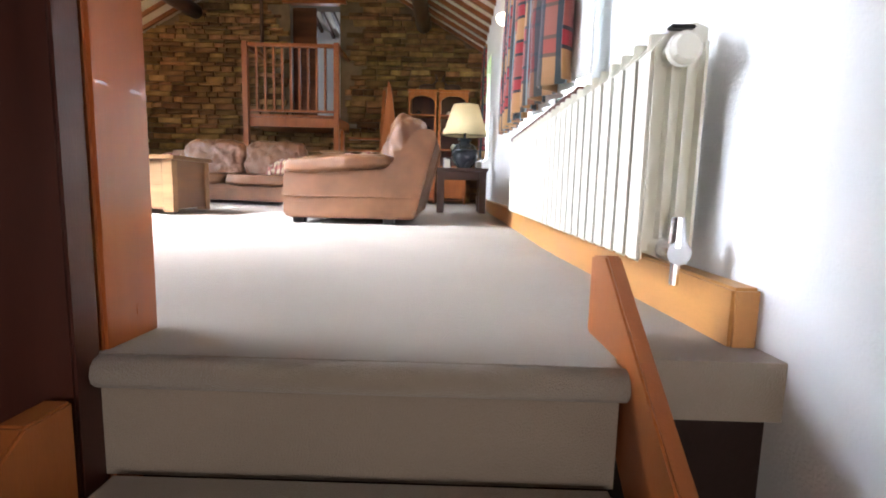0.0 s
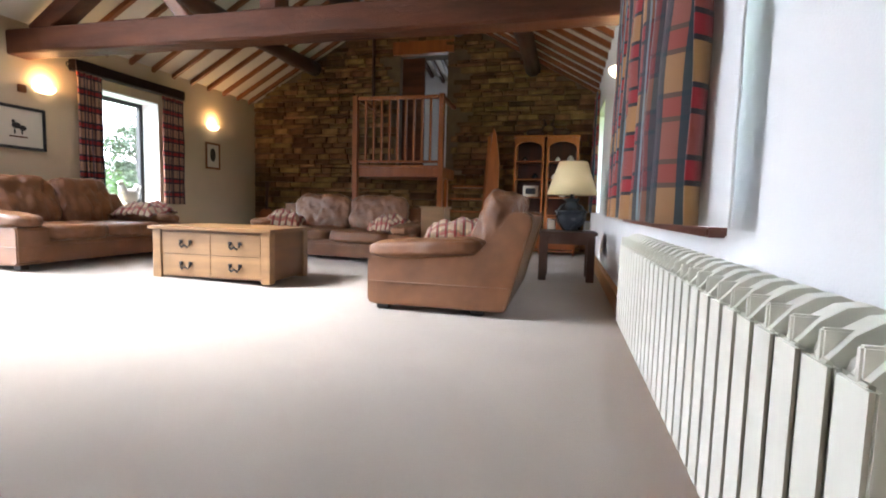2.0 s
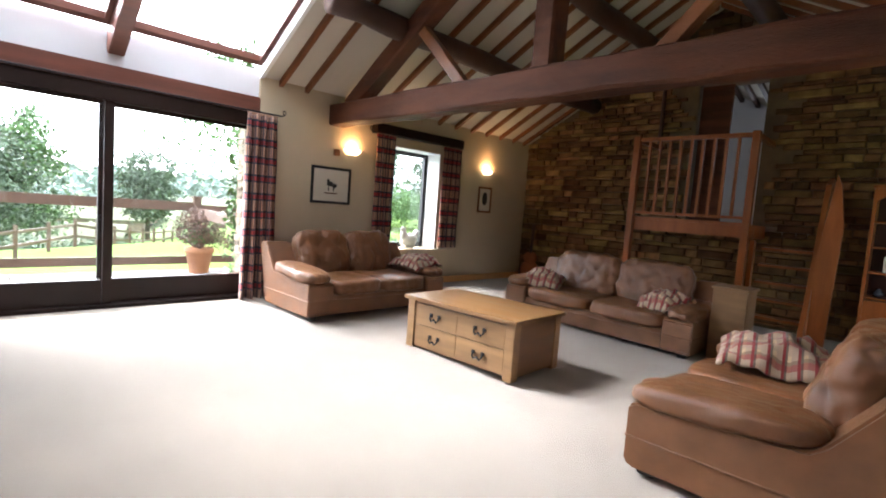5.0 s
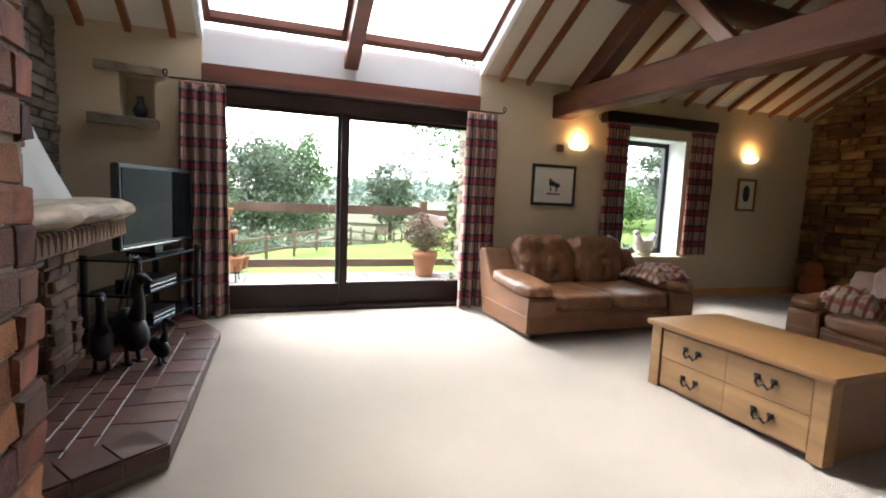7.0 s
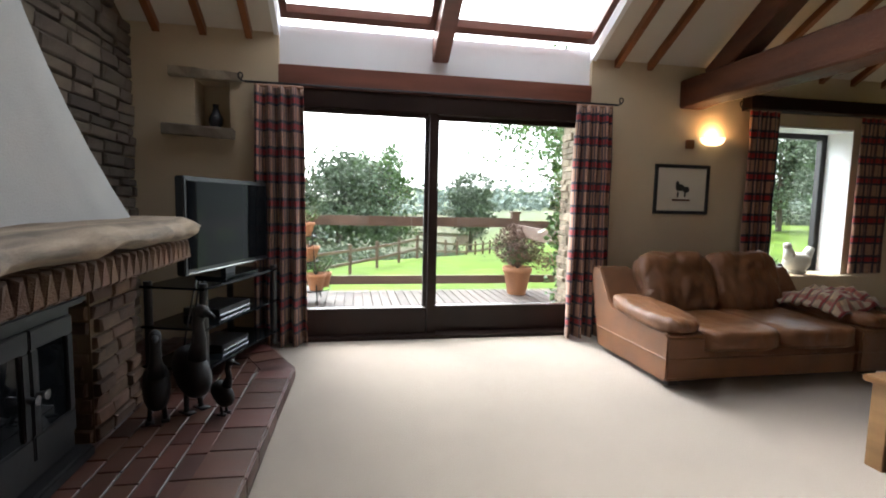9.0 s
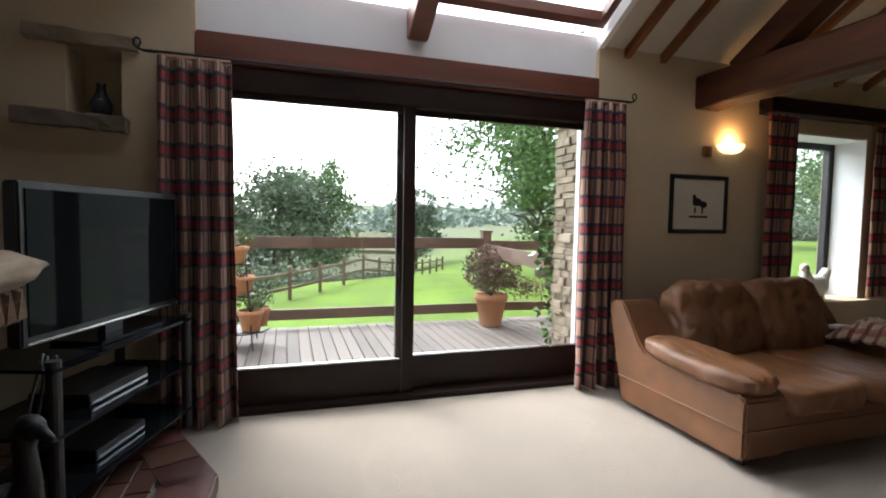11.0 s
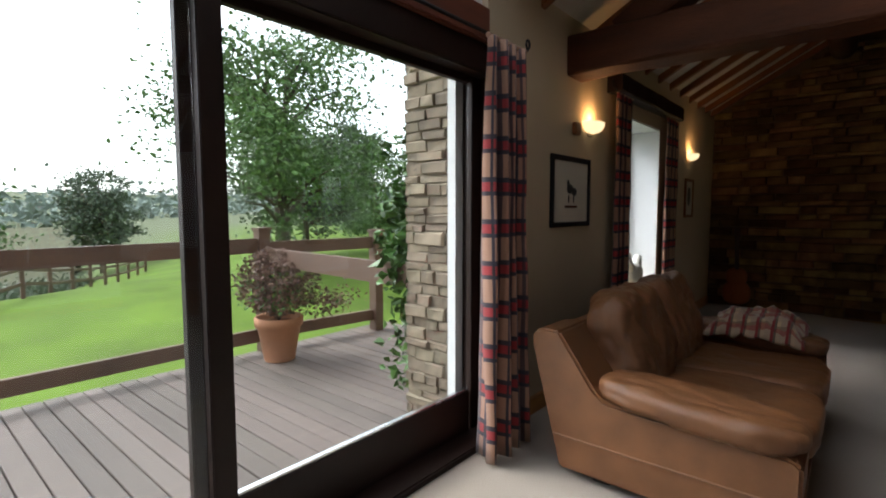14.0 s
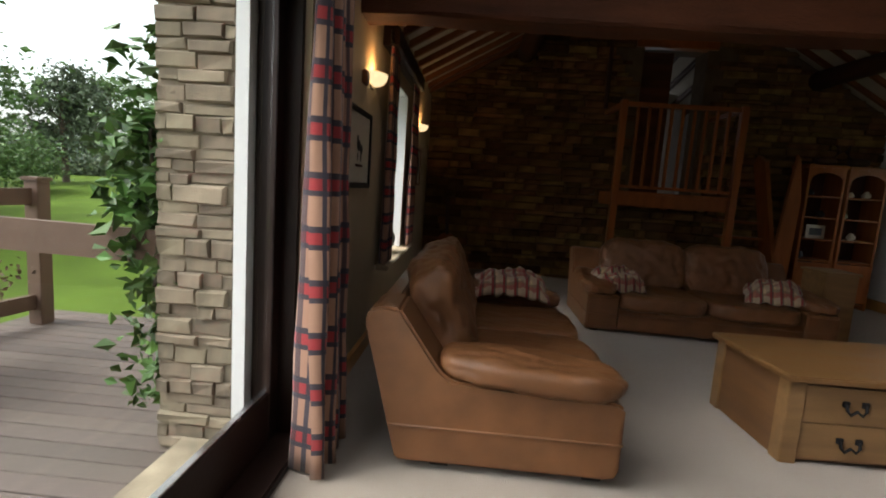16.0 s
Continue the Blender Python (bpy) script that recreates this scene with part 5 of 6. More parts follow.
part("shade_spider", tube(bmesh.new(), [(-0.27, 0, 0.41), (0.27, 0, 0.41)], 0.004, 6), M_CHROME, lamp_ob)
for nm, x, y, w, h in (("photo_frame", -0.04, 6.16, 0.10, 0.13), ("photo_frame", 0.36, 6.26, 0.09, 0.11)):
    ob = thing(nm, pose(x, y, 0.497, 0, 0, 15), "small silver photo frame standing on the end table", "photo frame", "small frames")
    part("frame_border", boxes((-w / 2, w / 2, 0.0, 0.012, 0.0, h), bevel=0.003), M_CHROME, ob)
    part("photo", boxes((-w / 2 + 0.012, w / 2 - 0.012, -0.002, 0.0, 0.012, h - 0.012)), M_PAPER, ob)


# ---- arched display cabinets ----
def display_cabinet(x0, x1):
    ob = thing("display_cabinet", ((x0 + x1) / 2, 8.88, 0), "orange pine display cabinet with an arched open front and shelves", "cabinet", "display cabinets")
    w = (x1 - x0) / 2
    part("side_panel", boxes((-w, -w + 0.035, 0, 0.38, -0.036, 1.92), bevel=0.003), M_ORANGE, ob)
    part("side_panel", boxes((w - 0.035, w, 0, 0.38, -0.036, 1.92), bevel=0.003), M_ORANGE, ob)
    part("back_panel", boxes((-w + 0.035, w - 0.035, 0.36, 0.38, 0.05, 1.92)), M_DARKRED, ob)
    part("top", boxes((-w - 0.015, w + 0.015, -0.015, 0.39, 1.92, 1.965), bevel=0.006), M_ORANGE, ob)
    pts = [(-w + 0.035, 1.92), (-w + 0.035, 1.74)] + [((-w + 0.035) * math.cos(a), 1.74 + 0.12 * math.sin(a)) for a in [math.pi * k / 12 for k in range(13)]] + [(w - 0.035, 1.92)]
    part("arch", slab(pts, 0.0, 0.02, 'y'), M_ORANGE, ob)
    for z in (0.02, 0.62, 0.92, 1.22, 1.52):
        part("shelf", boxes((-w + 0.036, w - 0.036, 0.01, 0.36, z, z + 0.02)), M_ORANGE, ob)
    part("cupboard_door", boxes((-w + 0.036, w - 0.036, 0.0, 0.018, 0.06, 0.60), bevel=0.003), M_ORANGE, ob)
    return ob


display_cabinet(-0.77, -0.27)
display_cabinet(-0.23, 0.29)
for x, z, r in ((-0.60, 1.541, 0.05), (-0.42, 1.241, 0.06), (-0.05, 1.541, 0.045), (0.16, 1.541, 0.06), (-0.10, 1.241, 0.05), (0.05, 0.941, 0.06), (-0.62, 0.641, 0.06)):
    ob = tagged(part("ornament", lathe([(r * 0.5, 0), (r, r * 0.5), (r * 0.9, r), (r * 0.4, r * 1.5), (r * 0.5, r * 1.7)], 14), M_PAPER if x > -0.2 else M_CERAMIC, None, smooth=True), "small pottery ornament standing on a cabinet shelf", "ornament", "shelf ornaments")
    ob.location = (x, 9.05, z)
ob = thing("photo_frame", (-0.48, 9.0, 0.941), "white-mounted photograph frame on the cabinet shelf", "photo frame", "small frames")
part("frame_border", boxes((-0.13, 0.13, 0, 0.015, 0, 0.19), bevel=0.004), M_PAPER, ob)
part("photo", boxes((-0.085, 0.085, -0.003, 0.0, 0.045, 0.145)), M_CERAMIC, ob)
for x, s in ((-0.45, 1), (0.0, -1)):
    bm = bmesh.new()
    pillow(bm, (0, 0, 0.07), (0.30, 0.13, 0.12), n=8, power=2.3)
    tube(bm, [(0.10, 0, 0.10), (0.17, 0, 0.20), (0.14, 0, 0.30)], [0.04, 0.03, 0.012], 8)
    ob = tagged(part("bird_carving", bm, M_DARKBEAM, None, smooth=True), "dark carved bird lying on top of the cabinet", "carving", "carvings")
    ob.matrix_basis = pose(x, 9.08, 1.966, 0, 0, 0 if s > 0 else 180)

# ---- little loft balcony ----
balcony = thing("loft_balcony", (0, 0, 0), "orange pine loft balcony with turned balusters against the stone wall", "balcony", "", "structure")
part("platform", boxes((-3.47, -1.92, 8.50, 9.40, 1.22, 1.40), bevel=0.006), M_ORANGE, balcony)
part("platform_lip", boxes((-3.50, -1.90, 8.46, 8.50, 1.38, 1.42), bevel=0.006), M_ORANGE, balcony)
for x in (-3.49, -1.95):
    part("post", boxes((x - 0.045, x + 0.045, 8.43, 8.52, -0.036, 2.60), bevel=0.006), M_ORANGE, balcony)
part("handrail", boxes((-3.44, -2.0, 8.44, 8.51, 2.52, 2.58), bevel=0.01), M_ORANGE, balcony)
part("lower_rail", boxes((-3.44, -2.0, 8.45, 8.50, 1.46, 1.50), bevel=0.004), M_ORANGE, balcony)
for k in range(9):
    x = -3.30 + k * 0.145
    part("baluster", boxes((x - 0.019, x + 0.019, 8.456, 8.494, 1.50, 2.52), bevel=0.004), M_ORANGE, balcony)
for x in (-3.49, -1.95):
    part("side_handrail", boxes((x - 0.03, x + 0.03, 8.52, 9.40, 2.52, 2.58)), M_ORANGE, balcony)
steps_ob = thing("loft_steps", (0, 0, 0), "open orange pine steps leaning up to the loft balcony", "steps")
part("string_board", slab([(8.35, -0.036), (8.65, -0.036), (9.38, 1.95), (9.30, 2.08), (9.10, 1.98)], -1.26, -1.20, 'x', 0.005), M_ORANGE, steps_ob)
part("string_board", slab([(8.55, -0.036), (8.65, -0.036), (8.65, 1.2), (8.55, 1.2)], -1.90, -1.85, 'x', 0.005), M_ORANGE, steps_ob)
for k in range(5):
    part("tread", boxes((-1.85, -1.26, 8.56 + 0.10 * k, 8.76 + 0.10 * k, 0.20 + 0.22 * k, 0.235 + 0.22 * k), bevel=0.004), M_ORANGE, steps_ob)
leaning = tagged(part("leaning_board", slab([(-1.30, -0.036), (-1.02, -0.036), (-0.98, 1.45), (-1.05, 1.95), (-1.10, 2.06), (-1.15, 1.6)], 8.62, 8.68, 'y', 0.008), M_ORANGE), "tall tapering orange wooden board standing by the steps", "board")
box_ob = thing("pine_box", (-1.62, 6.98, -0.042), "small honey pine cabinet standing behind the sofa", "cabinet")
part("body", boxes((-0.16, 0.16, -0.18, 0.18, 0.004, 0.74), bevel=0.006), M_PINE, box_ob)
part("lid", boxes((-0.18, 0.18, -0.20, 0.20, 0.742, 0.77), bevel=0.006), M_PINE, box_ob)

# loft room behind the opening
structure("loft_room", boxes((-3.6, -1.4, 11.8, 11.9, 1.2, 4.6), (-3.7, -3.6, 9.85, 11.9, 1.2, 4.6), (-1.4, -1.3, 9.85, 11.9, 1.2, 4.6)), M_WHITE, "white walls of the loft room beyond the opening", "wall")
structure("loft_floor", boxes((-3.6, -1.4, 9.40, 11.8, 1.30, 1.40)), M_CARPET, "loft floor", "floor")
bm = bmesh.new()
v = [bm.verts.new(p) for p in ((-3.7, 9.85, 4.5), (-1.3, 9.85, 3.4), (-1.3, 11.9, 3.0), (-3.7, 11.9, 4.1))]
bm.faces.new(v)
structure("loft_ceiling", bm, M_CEIL, "sloping white loft ceiling", "ceiling")
for k in range(9):
    t = k / 8
    a, b = Vector((-3.6 + 2.2 * t, 9.86, 4.42 - 1.02 * t)), Vector((-3.6 + 2.2 * t, 11.8, 4.03 - 1.02 * t))
    tagged(part("rafter", rough_beam(bmesh.new(), a, b, 0.07, 0.08, 0.003, 2, k), M_DARKBEAM), "dark rafter of the loft ceiling", "rafter", "loft rafters", "structure")
structure("loft_door", boxes((-3.0, -2.56, 9.50, 9.55, 1.40, 3.50), bevel=0.005), M_BEAM, "brown boarded loft door half closing the opening", "door")
structure("loft_lintel", rough_beam(bmesh.new(), (-3.15, 9.44, 3.66), (-1.98, 9.44, 3.66), 0.16, 0.24, 0.012, 8, 6.0), M_ORANGE, "orange timber lintel over the loft opening", "lintel")
tagged(part("wall_pipe", tube(bmesh.new(), [(-3.52, 9.33, 2.62), (-3.52, 9.33, 4.2)], 0.03, 10), M_DARKBEAM), "dark vertical pipe on the stone wall", "pipe")
gt = thing("guitar", pose(-5.72, 9.15, 0.11, -8, 0, 20), "small orange acoustic guitar leaning in the corner", "guitar")
part("body", pillow(pillow(bmesh.new(), (0, 0, 0.16), (0.34, 0.09, 0.32), n=8, power=2.5), (0, 0, 0.38), (0.26, 0.085, 0.24), n=8, power=2.5), M_ORANGE, gt, smooth=True)
part("neck", boxes((-0.025, 0.025, -0.03, 0.0, 0.46, 0.90), bevel=0.004), M_DARKBEAM, gt)
part("headstock", boxes((-0.035, 0.035, -0.03, -0.01, 0.90, 1.04), bevel=0.004), M_DARKBEAM, gt)


# ---- outside: deck, rail, pots ----
DECK = -0.03
deck = thing("deck", (0, 0, 0), "weathered grey-brown timber deck outside the patio door", "deck", "", "structure")
board_bm = box(bmesh.new(), -9.12, -6.62, -0.058, 0.058, -0.028, 0.0, 0.004, 1)
board_me = bpy.data.meshes.new("deck_board")
board_bm.to_mesh(board_me)
board_bm.free()
board_me.materials.append(M_DECK)
for k in range(66):
    o = new("deck_board", board_me)
    o.parent = deck
    o.matrix_basis = pose(0, -2.3 + 0.124 * k, DECK + random.uniform(-0.002, 0.002))
part("joist_base", boxes((-9.1, -6.6, -2.3, 5.8, -0.20, DECK - 0.034)), M_DOORWOOD, deck)
structure("threshold_stone", boxes((-6.66, -6.38, 0.9, 3.85, -0.2, 0.06), bevel=0.012), M_OUTSTONE, "weathered stone threshold outside the patio door", "threshold")
railing = thing("deck_railing", (0, 0, 0), "brown stained timber deck railing with two rails", "railing")
for x, y, h in ((-9.05, -1.9, 1.19), (-9.05, 1.1 - 2.2, 1.10), (-9.05, 4.12, 1.19), (-8.85, 5.45, 1.14)):
    p = part("post", boxes((x - 0.06, x + 0.06, y - 0.06, y + 0.06, DECK + 0.003, h), bevel=0.006), M_RAIL, railing)
    part("post_cap", boxes((x - 0.075, x + 0.075, y - 0.075, y + 0.075, h + 0.001, h + 0.03), bevel=0.006), M_RAIL, p)
part("top_rail", boxes((-9.07, -9.02, -1.84, 4.06, 0.97, 1.115), bevel=0.006), M_RAIL, railing)
part("bottom_rail", boxes((-9.07, -9.02, -1.84, 4.06, 0.08, 0.21), bevel=0.006), M_RAIL, railing)
part("top_rail", slab([(-9.04, 4.18), (-8.99, 4.18), (-8.84, 5.39), (-8.89, 5.39)], 0.95, 1.08, 'z'), M_RAIL, railing)
part("bottom_rail", slab([(-9.04, 4.18), (-8.99, 4.18), (-8.84, 5.39), (-8.89, 5.39)], 0.10, 0.22, 'z'), M_RAIL, railing)
part("side_rail", slab([(-8.98, 4.10), (-8.98, 4.14), (-6.78, 3.97), (-6.78, 3.93)], 0.86, 1.02, 'z'), M_RAIL, railing)


def leaf_cloud(name, material, parent, count, spot, size, seed, label=""):
    """Many small folded leaves, each a pair of triangles, at the places that spot() gives."""
    rnd = random.Random(seed)
    vs, fs = [], []
    for i in range(count):
        c = spot(rnd)
        d = Vector((rnd.gauss(0, 1), rnd.gauss(0, 1), rnd.gauss(0, 0.7))).normalized()
        e = d.cross(Vector((rnd.gauss(0, 1), rnd.gauss(0, 1), rnd.gauss(0, 1)))).normalized()
        s = size * rnd.uniform(0.6, 1.3)
        b = len(vs)
        n = d.cross(e) * s * 0.18
        vs += [tuple(c - d * s * 0.5), tuple(c + e * s * 0.32 + n), tuple(c + d * s * 0.5), tuple(c - e * s * 0.32 + n)]
        fs += [(b, b + 1, b + 2), (b, b + 2, b + 3)]
    me = bpy.data.meshes.new(name)
    me.from_pydata(vs, [], fs)
    me.materials.append(material)
    ob = new(name, me)
    ob.parent = parent
    if label:
        ob["label"] = label
    return ob


def flower_pot(at, r, h, label, plant=None, leaf=M_IVY, count=160, spread=0.18, tall=0.2, size=0.04, seed=0):
    ob = thing("flower_pot", at, label, "plant pot", "terracotta pots")
    part("pot", lathe([(r * 0.62, 0), (r * 0.66, 0.012), (r * 0.92, h * 0.78), (r * 1.02, h * 0.79), (r * 1.05, h * 0.97), (r * 1.0, h), (r * 0.9, h * 0.99), (r * 0.86, h * 0.9)], 26), M_TERRA, ob, smooth=True)
    part("soil", lathe([(0.01, h * 0.86), (r * 0.88, h * 0.88), (r * 0.5, h * 0.9)], 16), M_BARK, ob)

    def spot(rnd):
        while True:
            p = Vector((rnd.uniform(-1, 1), rnd.uniform(-1, 1), rnd.uniform(-1, 1)))
            if p.length < 1:
                break
        return Vector((p.x * spread, p.y * spread, h + tall * (p.z + 1) / 2))

    leaf_cloud("foliage", leaf, ob, count, spot, size, seed)
    bm = bmesh.new()
    rnd = random.Random(seed)
    for k in range(12):
        a = rnd.uniform(0, 6.28)
        tube(bm, [(0, 0, h * 0.88), (spread * 0.4 * math.cos(a), spread * 0.4 * math.sin(a), h + tall * 0.4), (spread * 0.85 * math.cos(a), spread * 0.85 * math.sin(a), h + tall * rnd.uniform(0.5, 0.95))], [0.008, 0.005, 0.002], 5)
    part("stems", bm, M_BARK, ob)
    return ob


big = flower_pot((-8.68, 4.06, DECK + 0.003), 0.215, 0.42, "large terracotta pot with a reddish drooping shrub on the deck", leaf=M_DRYLEAF, count=2200, spread=0.40, tall=0.66, size=0.045, seed=3)
leaf_cloud("green_foliage", M_IVY, big, 500, lambda r: Vector((r.gauss(0, 0.14), r.gauss(0, 0.14), 0.50 + abs(r.gauss(0, 0.15)))), 0.045, 9)
leaf_cloud("trailing_foliage", M_DRYLEAF, big, 500, lambda r: Vector((0.25 + r.gauss(0, 0.1), 0.35 + r.gauss(0, 0.16), 0.55 + r.gauss(0, 0.07))), 0.04, 10)
stand = thing("plant_stand", (-8.3, 1.0, DECK + 0.002), "black wire plant stand holding pots on the deck", "plant stand")
for z, r in ((0.18, 0.30), (0.55, 0.20), (0.88, 0.14)):
    part("ring", tube(bmesh.new(), [(r * math.cos(2 * math.pi * k / 20), r * math.sin(2 * math.pi * k / 20), z) for k in range(21)], 0.007, 6), M_IRON, stand)
    part("tray", boxes((-r * 0.7, r * 0.7, -r * 0.7, r * 0.7, z - 0.004, z + 0.004)), M_IRON, stand)
for k in range(3):
    a = 2.1 * k + 0.5
    part("leg", tube(bmesh.new(), [(0.31 * math.cos(a), 0.31 * math.sin(a), 0.004), (0.15 * math.cos(a), 0.15 * math.sin(a), 0.95)], 0.008, 6), M_IRON, stand)
flower_pot((-8.16, 1.12, DECK + 0.188), 0.13, 0.22, "terracotta pot with a small green plant", seed=11)
flower_pot((-8.40, 1.20, DECK + 0.188), 0.11, 0.20, "terracotta pot with violet seedlings", seed=12, count=120)
flower_pot((-8.25, 1.02, DECK + 0.558), 0.14, 0.20, "terracotta pot with sparse stems", seed=13, count=60, tall=0.12)
flower_pot((-8.28, 0.98, DECK + 0.888), 0.12, 0.18, "terracotta pot with yellow-green flowers", seed=14, count=160)

# stone reveal outside the door with a creeper
outer = thing("outer_stone_pier", (0, 0, 0), "weathered grey-brown coursed stone pier beside the patio door", "stone pier", "", "structure")
part("core", boxes((-6.74, -6.56, 3.96, 5.8, -0.2, 2.9)), M_MORTAR, outer)
part("pointing", boxes((-6.79, -6.44, 3.880, 3.955, -0.1, 2.55)), M_POINTING, outer, "pale lime pointing")
masonry(outer, "stone", -6.80, -6.43, -0.02, 2.5, lambda u, z: pose(u, 3.91, z, 0, 0, 0), M_OUTSTONE, (0.07, 0.26), (0.045, 0.095), 120, lambda *a: True, 21, lambda u, z: z, 0.09, 0.005)
masonry(outer, "stone", 3.87, 5.7, -0.02, 2.5, lambda u, z: pose(-6.74, u, z, 0, 0, 270), M_OUTSTONE, (0.18, 0.38), (0.07, 0.11), 60, lambda *a: True, 22, lambda u, z: u, 0.09)
creeper = thing("creeper", (-6.84, 3.98, DECK), "glossy green creeper climbing the stone pier", "climbing plant")
bm = bmesh.new()
tube(bm, [(0.05 * math.sin(k * 1.1), 0.04 * math.cos(k * 1.7), 0.15 * k) for k in range(15)], [0.014 - 0.0007 * k for k in range(15)], 6)
part("stem", bm, M_BARK, creeper)
leaf_cloud("leaves", M_IVY, creeper, 480, lambda r: Vector((r.gauss(-0.05, 0.07), r.gauss(0.0, 0.08), r.uniform(0.15, 1.55) if r.random() < 0.8 else r.uniform(1.5, 2.0))), 0.085, 31)
leaf_cloud("upper_leaves", M_IVY, creeper, 260, lambda r: Vector((r.gauss(-0.10, 0.09), r.gauss(0.02, 0.1), r.uniform(0.95, 1.6))), 0.095, 32)


# ---- garden, fields, trees ----
def ground_z(x, y):
    d = max(0.0, -9.2 - x)
    z = -0.75 - 0.02 * min(d, 14)
    north = max(0.0, y - 2)
    south = max(0.0, 6 - y)
    z += 0.035 * min(north, 60) * min(1, d / 12 + max(0, y - 8) / 10)
    z -= 0.055 * min(d, 60) * min(1, south / 30) + 0.0
    far = max(0.0, -x - 22)
    z -= 0.20 * min(far, 30) * max(0.0, min(1, (22 - y) / 20))
    z += 0.10 * max(0.0, min(-x - 150, 350)) * 0.45
    return z


def ground_mesh():
    bm = bmesh.new()
    xs = [80, 30, 6, -6.0, -8.9] + [-9.6 - 1.6 * k for k in range(30)] + [-60 - 9 * k for k in range(14)] + [-200, -260, -340, -450, -600, -900]
    ys = [-900, -500, -300, -180, -110, -70, -45] + [-30 + 2.2 * k for k in range(42)] + [66, 80, 100, 140, 200, 300, 500, 900]
    g = [[bm.verts.new((x, y, ground_z(x, y) + 0.05 * noise.noise(Vector((x * 0.2, y * 0.2, 0))))) for y in ys] for x in xs]
    for i in range(len(xs) - 1):
        for j in range(len(ys) - 1):
            bm.faces.new((g[i][j], g[i][j + 1], g[i + 1][j + 1], g[i + 1][j]))
    bmesh.ops.recalc_face_normals(bm, faces=bm.faces)
    for f in bm.faces:
        if f.normal.z < 0:
            f.normal_flip()
    return bm


bm = ground_mesh()
below = [v for v in bm.verts if v.co.x > -7]
for v in below:
    v.co.z = -2.6
structure("ground", bm, M_GRASS, "bright green mown lawn falling away to fields greyed by painted haze", "lawn", smooth=True)


def tree(at, height, crown_r, crown_z, count, material, label, seed, leaf=0.16, airy=0.55, trunks=1):
    """A tapered trunk with limbs that carry uneven clumps of small leaves."""
    rnd = random.Random(seed)
    ob = thing("tree", at, label, "tree", "garden trees")
    bm = bmesh.new()
    tips = []
    base = height * 0.03
    for q in range(trunks):
        lean = Vector((rnd.uniform(-0.1, 0.1), rnd.uniform(-0.1, 0.1), 0)) * height
        top = Vector((lean.x, lean.y, height * 0.92))
        tube(bm, [(0, 0, -0.3), (lean.x * 0.2, lean.y * 0.2, height * 0.3), (lean.x * 0.6, lean.y * 0.6, height * 0.6), top], [base, base * 0.75, base * 0.4, 0.02], 8)
        for k in range(16):
            z0 = height * rnd.uniform(0.18, 0.8)
            a = rnd.uniform(0, 6.283)
            t = (z0 / height)
            start = Vector((lean.x * t, lean.y * t, z0))
            reach = crown_r * rnd.uniform(0.55, 0.95) * math.sqrt(max(0.15, 1 - ((z0 + 0.15 * height - crown_z) / (height - crown_z + 0.01)) ** 2 if z0 > crown_z else 1))
            tip = start + Vector((reach * math.cos(a), reach * math.sin(a), height * rnd.uniform(0.05, 0.2)))
            midp = start.lerp(tip, 0.5) + Vector((0, 0, height * 0.03))
            tube(bm, [start, midp, tip], [base * 0.35, base * 0.2, 0.012], 5)
            tips += [tip, midp, start.lerp(tip, 0.75)]
        tips.append(top)
    part("trunk", bm, M_BARK, ob)
    clumps = []
    low = crown_z - (height - crown_z)
    for k in range(int(70 + 40 * airy)):
        if rnd.random() < 0.5:
            c = rnd.choice(tips)
        else:
            while True:
                p = Vector((rnd.uniform(-1, 1), rnd.uniform(-1, 1), rnd.uniform(-1, 1)))
                if 0.35 < p.length < 1:
                    break
            c = Vector((p.x * crown_r, p.y * crown_r, crown_z + p.z * (height - crown_z) * (1 if p.z > 0 else 0.85)))
        clumps.append((c, crown_r * rnd.uniform(0.10, 0.24)))

    def spot(r):
        c, s = r.choice(clumps)
        return c + Vector((r.gauss(0, s), r.gauss(0, s), r.gauss(0, s * 0.6)))

    leaf_cloud("crown", material, ob, count, spot, leaf, seed + 1)
    return ob


def stand_tree(x, y, top, radius, *a, **k):
    """A tree on the ground with its crown reaching up to the height top."""
    z = ground_z(x, y)
    return tree((x, y, z), top - z, radius, (top - z) * 0.55, *a, **k)


stand_tree(-18.8, 10.4, 7.4, 3.5, 13000, M_LEAF, "airy young ash tree on the lawn behind the railing", 41, leaf=0.17, trunks=2)
stand_tree(-23.5, 14.5, 5.0, 2.8, 8000, M_DARKLEAF, "dense green tree behind the ash on the lawn", 42, leaf=0.22)
stand_tree(-37, 0.5, 4.6, 4.2, 12000, M_DARKLEAF, "broad dark oak tree below the lawn", 43, leaf=0.30)
stand_tree(-44, 3.5, 6.0, 3.6, 9000, M_LEAF, "tall pale green tree beyond the oak", 44, leaf=0.32)
stand_tree(-38, -6.5, 4.8, 4.2, 8000, M_DARKLEAF, "broad dark oak tree below the lawn", 45, leaf=0.30)
stand_tree(-44, 12.0, 4.2, 2.4, 6000, M_DARKLEAF, "dark spreading tree at the field edge", 46, leaf=0.28)
stand_tree(-34, 26, 8.2, 2.6, 7000, M_DARKLEAF, "dark conifer at the far end of the lawn", 47, leaf=0.26)
stand_tree(-30, 30, 6.8, 2.3, 6000, M_DARKLEAF, "dark conifer at the far end of the lawn", 48, leaf=0.26)
stand_tree(-27, 22, 2.6, 3.0, 8000, M_LEAF, "drooping pale green willow bush on the lawn", 49, leaf=0.2)
stand_tree(-24, 34, 7.0, 3.6, 7000, M_LEAF, "green garden tree beyond the small window", 50, leaf=0.26)
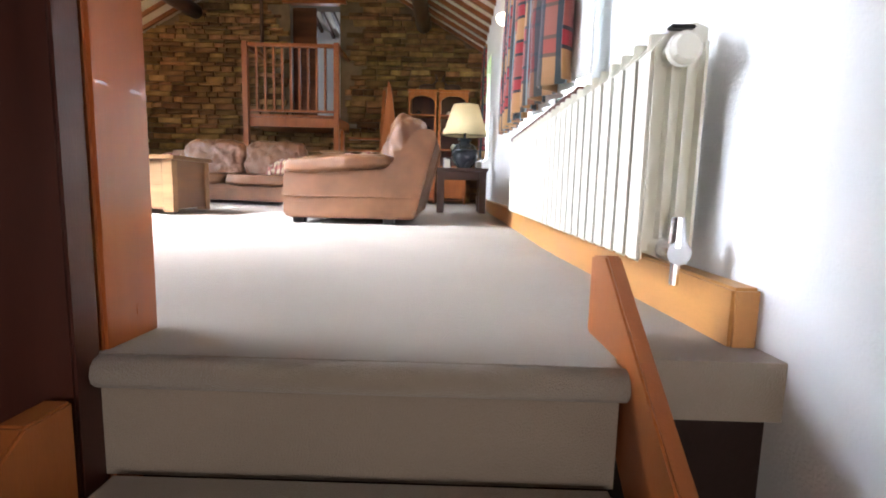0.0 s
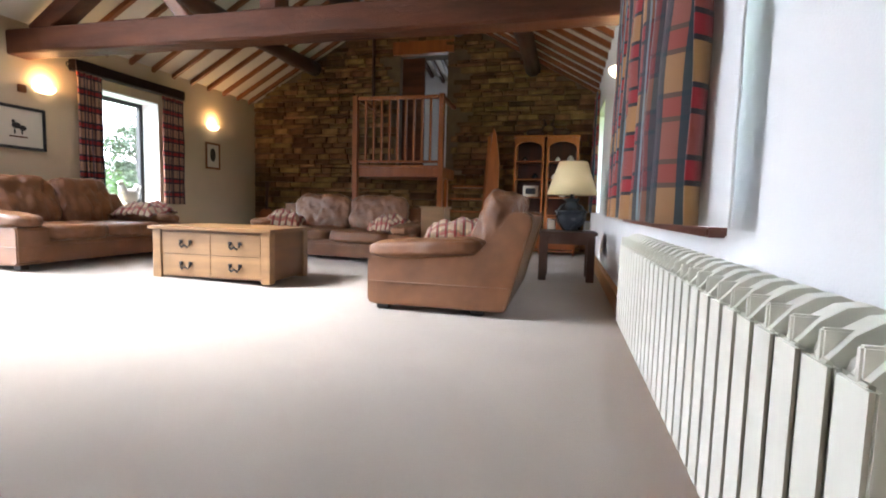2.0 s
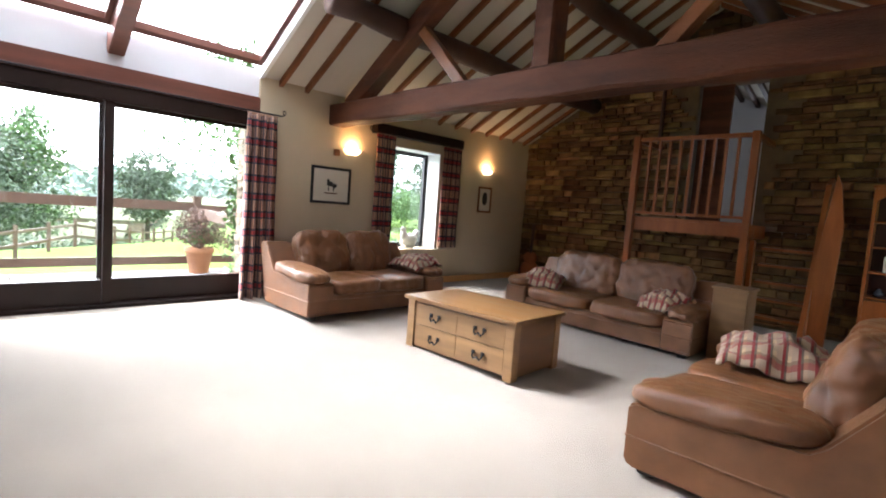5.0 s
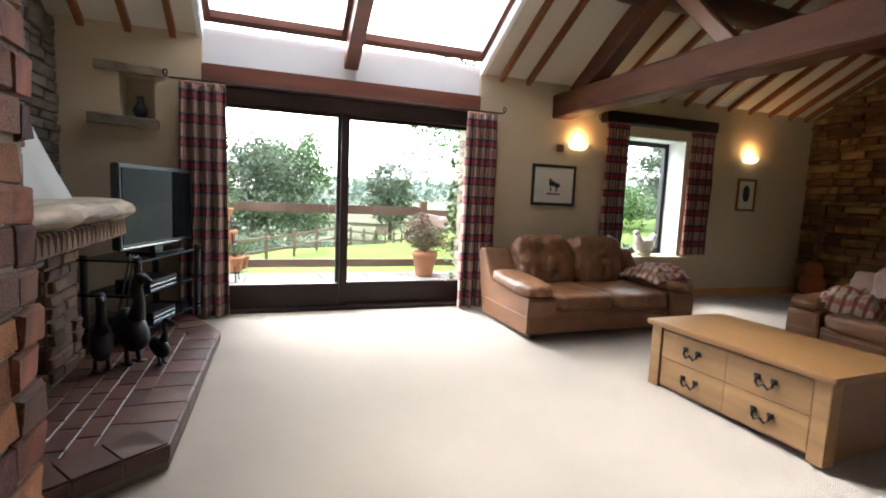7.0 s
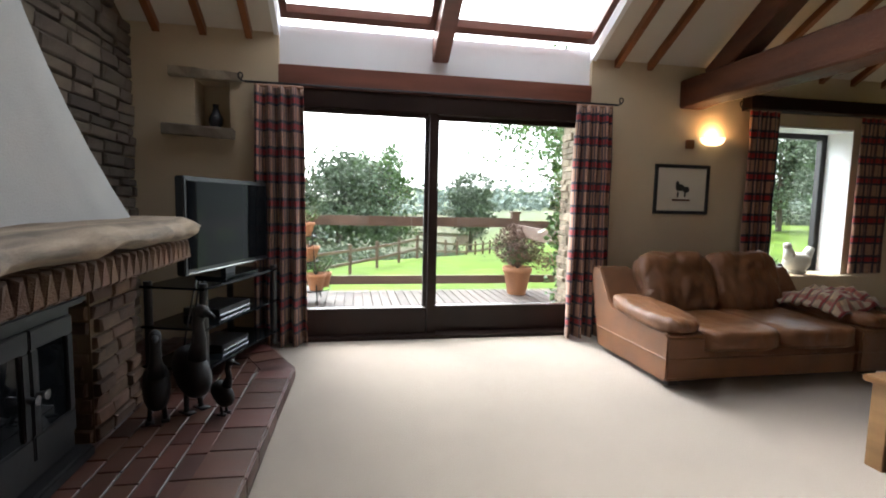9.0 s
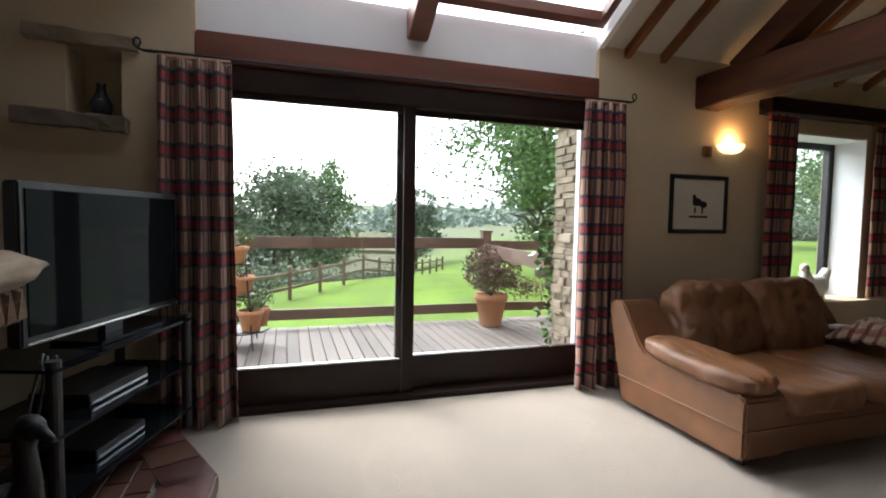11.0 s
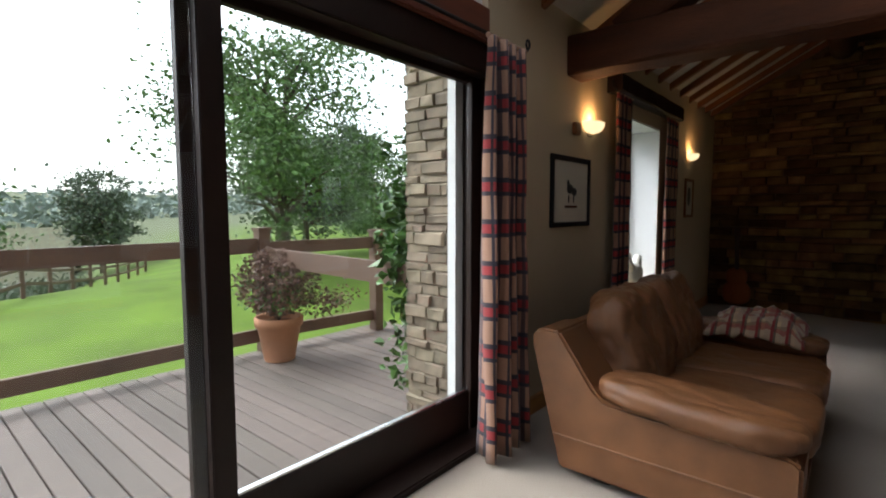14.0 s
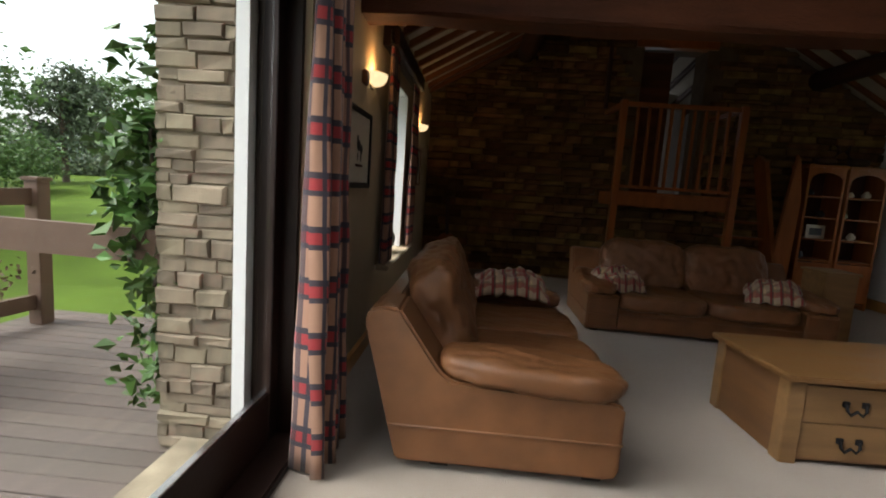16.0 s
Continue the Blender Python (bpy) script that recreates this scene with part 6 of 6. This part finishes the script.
stand_tree(-36, 42, 8.0, 4.2, 7000, M_LEAF, "green garden tree beyond the small window", 51, leaf=0.3)
hedge = thing("hedge", (0, 0, 0), "dark clipped hedge along the far lawn", "hedge", "", "stuff")
leaf_cloud("hedge_leaves", M_DARKLEAF, hedge, 9000, lambda r: (lambda t: Vector((-46 + 26 * t + r.gauss(0, 0.6), 30 + 18 * t + r.gauss(0, 0.6), ground_z(-46 + 26 * t, 30 + 18 * t) + abs(r.gauss(0.6, 0.6)))))(r.random()), 0.3, 61)
shrubs = thing("shrubs", (0, 0, 0), "dull green shrubs below the field fence", "shrubs", "", "stuff")


def shrub_spot(r):
    t, side = r.random(), abs(r.gauss(0, 2.4))
    x, y = -15.0 - 22 * t - side * 0.5, -1.6 + 11.5 * t - side
    return Vector((x, y, ground_z(x, y) + abs(r.gauss(0.15, 0.35)) * (0.6 + 0.5 * math.sin(x * 2.1) ** 2)))


leaf_cloud("shrub_leaves", M_DARKLEAF, shrubs, 14000, shrub_spot, 0.16, 63)
far_wood = thing("far_woods", (0, 0, 0), "distant woods across the valley, haze put into their leaf colour", "woods", "", "stuff")
leaf_cloud("wood_leaves", M_HAZELEAF, far_wood, 9000, lambda r: (lambda a, d: Vector((-d, a, ground_z(-d, a) + abs(r.gauss(2, 2)))))(r.uniform(-120, 200), r.uniform(95, 150)), 1.6, 62)

# field fence: posts and two rails
fence = thing("field_fence", (0, 0, 0), "weathered post and rail fence crossing the lawn", "fence")
fence_line = [(-15.5 - 1.62 * k, 0.6 + 0.92 * k) for k in range(13)]
for k, (x, y) in enumerate(fence_line):
    z = ground_z(x, y)
    part("post", boxes((x - 0.05, x + 0.05, y - 0.05, y + 0.05, z - 0.2, z + 0.95)), M_RAIL, fence)
    if k:
        px, py = fence_line[k - 1]
        pz = ground_z(px, py)
        for h in (0.35, 0.75):
            part("rail", rough_beam(bmesh.new(), (px, py, pz + h), (x, y, z + h), 0.04, 0.09, 0.004, 2, k), M_RAIL, fence)


def barn(x, y, z, turn, w, d, h, roof_h, label):
    ob = thing("barn", pose(x, y, z, 0, 0, turn), label, "farm building", "farm buildings")
    part("wall", boxes((-w / 2, w / 2, -d / 2, d / 2, -2, h)), M_OUTSTONE, ob)
    part("roof", slab([(-d / 2 - 0.3, h - 0.1), (0, h + roof_h), (d / 2 + 0.3, h - 0.1), (d / 2 + 0.3, h - 0.3), (0, h + roof_h - 0.2), (-d / 2 - 0.3, h - 0.3)], -w / 2 - 0.3, w / 2 + 0.3, 'x'), M_SLATE, ob, "mossy green roof")
    part("door", boxes((-1.2, 0.6, d / 2, d / 2 + 0.04, -0.5, h * 0.8)), M_DOORWOOD, ob)
    part("door", boxes((w / 2, w / 2 + 0.04, -1.0, 0.6, -0.5, h * 0.8)), M_DOORWOOD, ob)


barn(-52, 6.5, ground_z(-52, 6.5), 70, 11, 6, 1.8, 1.7, "long low stone barn with a mossy roof below the field")
barn(-60, 10.5, ground_z(-60, 10.5), 60, 12, 6, 2.3, 1.8, "stone barn with a mossy roof in the valley")
barn(-40, 3.6, ground_z(-40, 3.6) - 0.4, 20, 4, 3, 1.3, 0.7, "small dark shed below the fence")

# ---- rubble stones of the gable and fireplace walls ----
wall_n = bpy.data.objects["wall_north"]


def on_gable(u, z, w, h):
    if z + h / 2 > roof_z(u) - 0.02:
        return False
    return not (u + w / 2 > -3.03 and u - w / 2 < -2.09 and z < 3.55 and z > 1.30)


masonry(wall_n, "stone", -6.13, 0.55, 0.0, 4.6, lambda u, z: pose(u, 9.42, z, 0, 0, 0), M_STONE, (0.12, 0.50), (0.045, 0.125), 300, on_gable, 31, lambda u, z: abs(z - 1.9) + abs(u + 3.4) * 0.6, 0.10)
wall_s = bpy.data.objects["wall_south"]
masonry(wall_s, "stone", -6.13, -2.42, 0.1, 4.3, lambda u, z: pose(u, SOUTH - 0.01, z, 0, 0, 180), M_GREYSTONE, (0.16, 0.42), (0.06, 0.12), 200, lambda u, z, w, h: z + h / 2 < roof_z(u) and (u < -4.2 or z > 2.2), 32, lambda u, z: u + z * 0.3, 0.08)
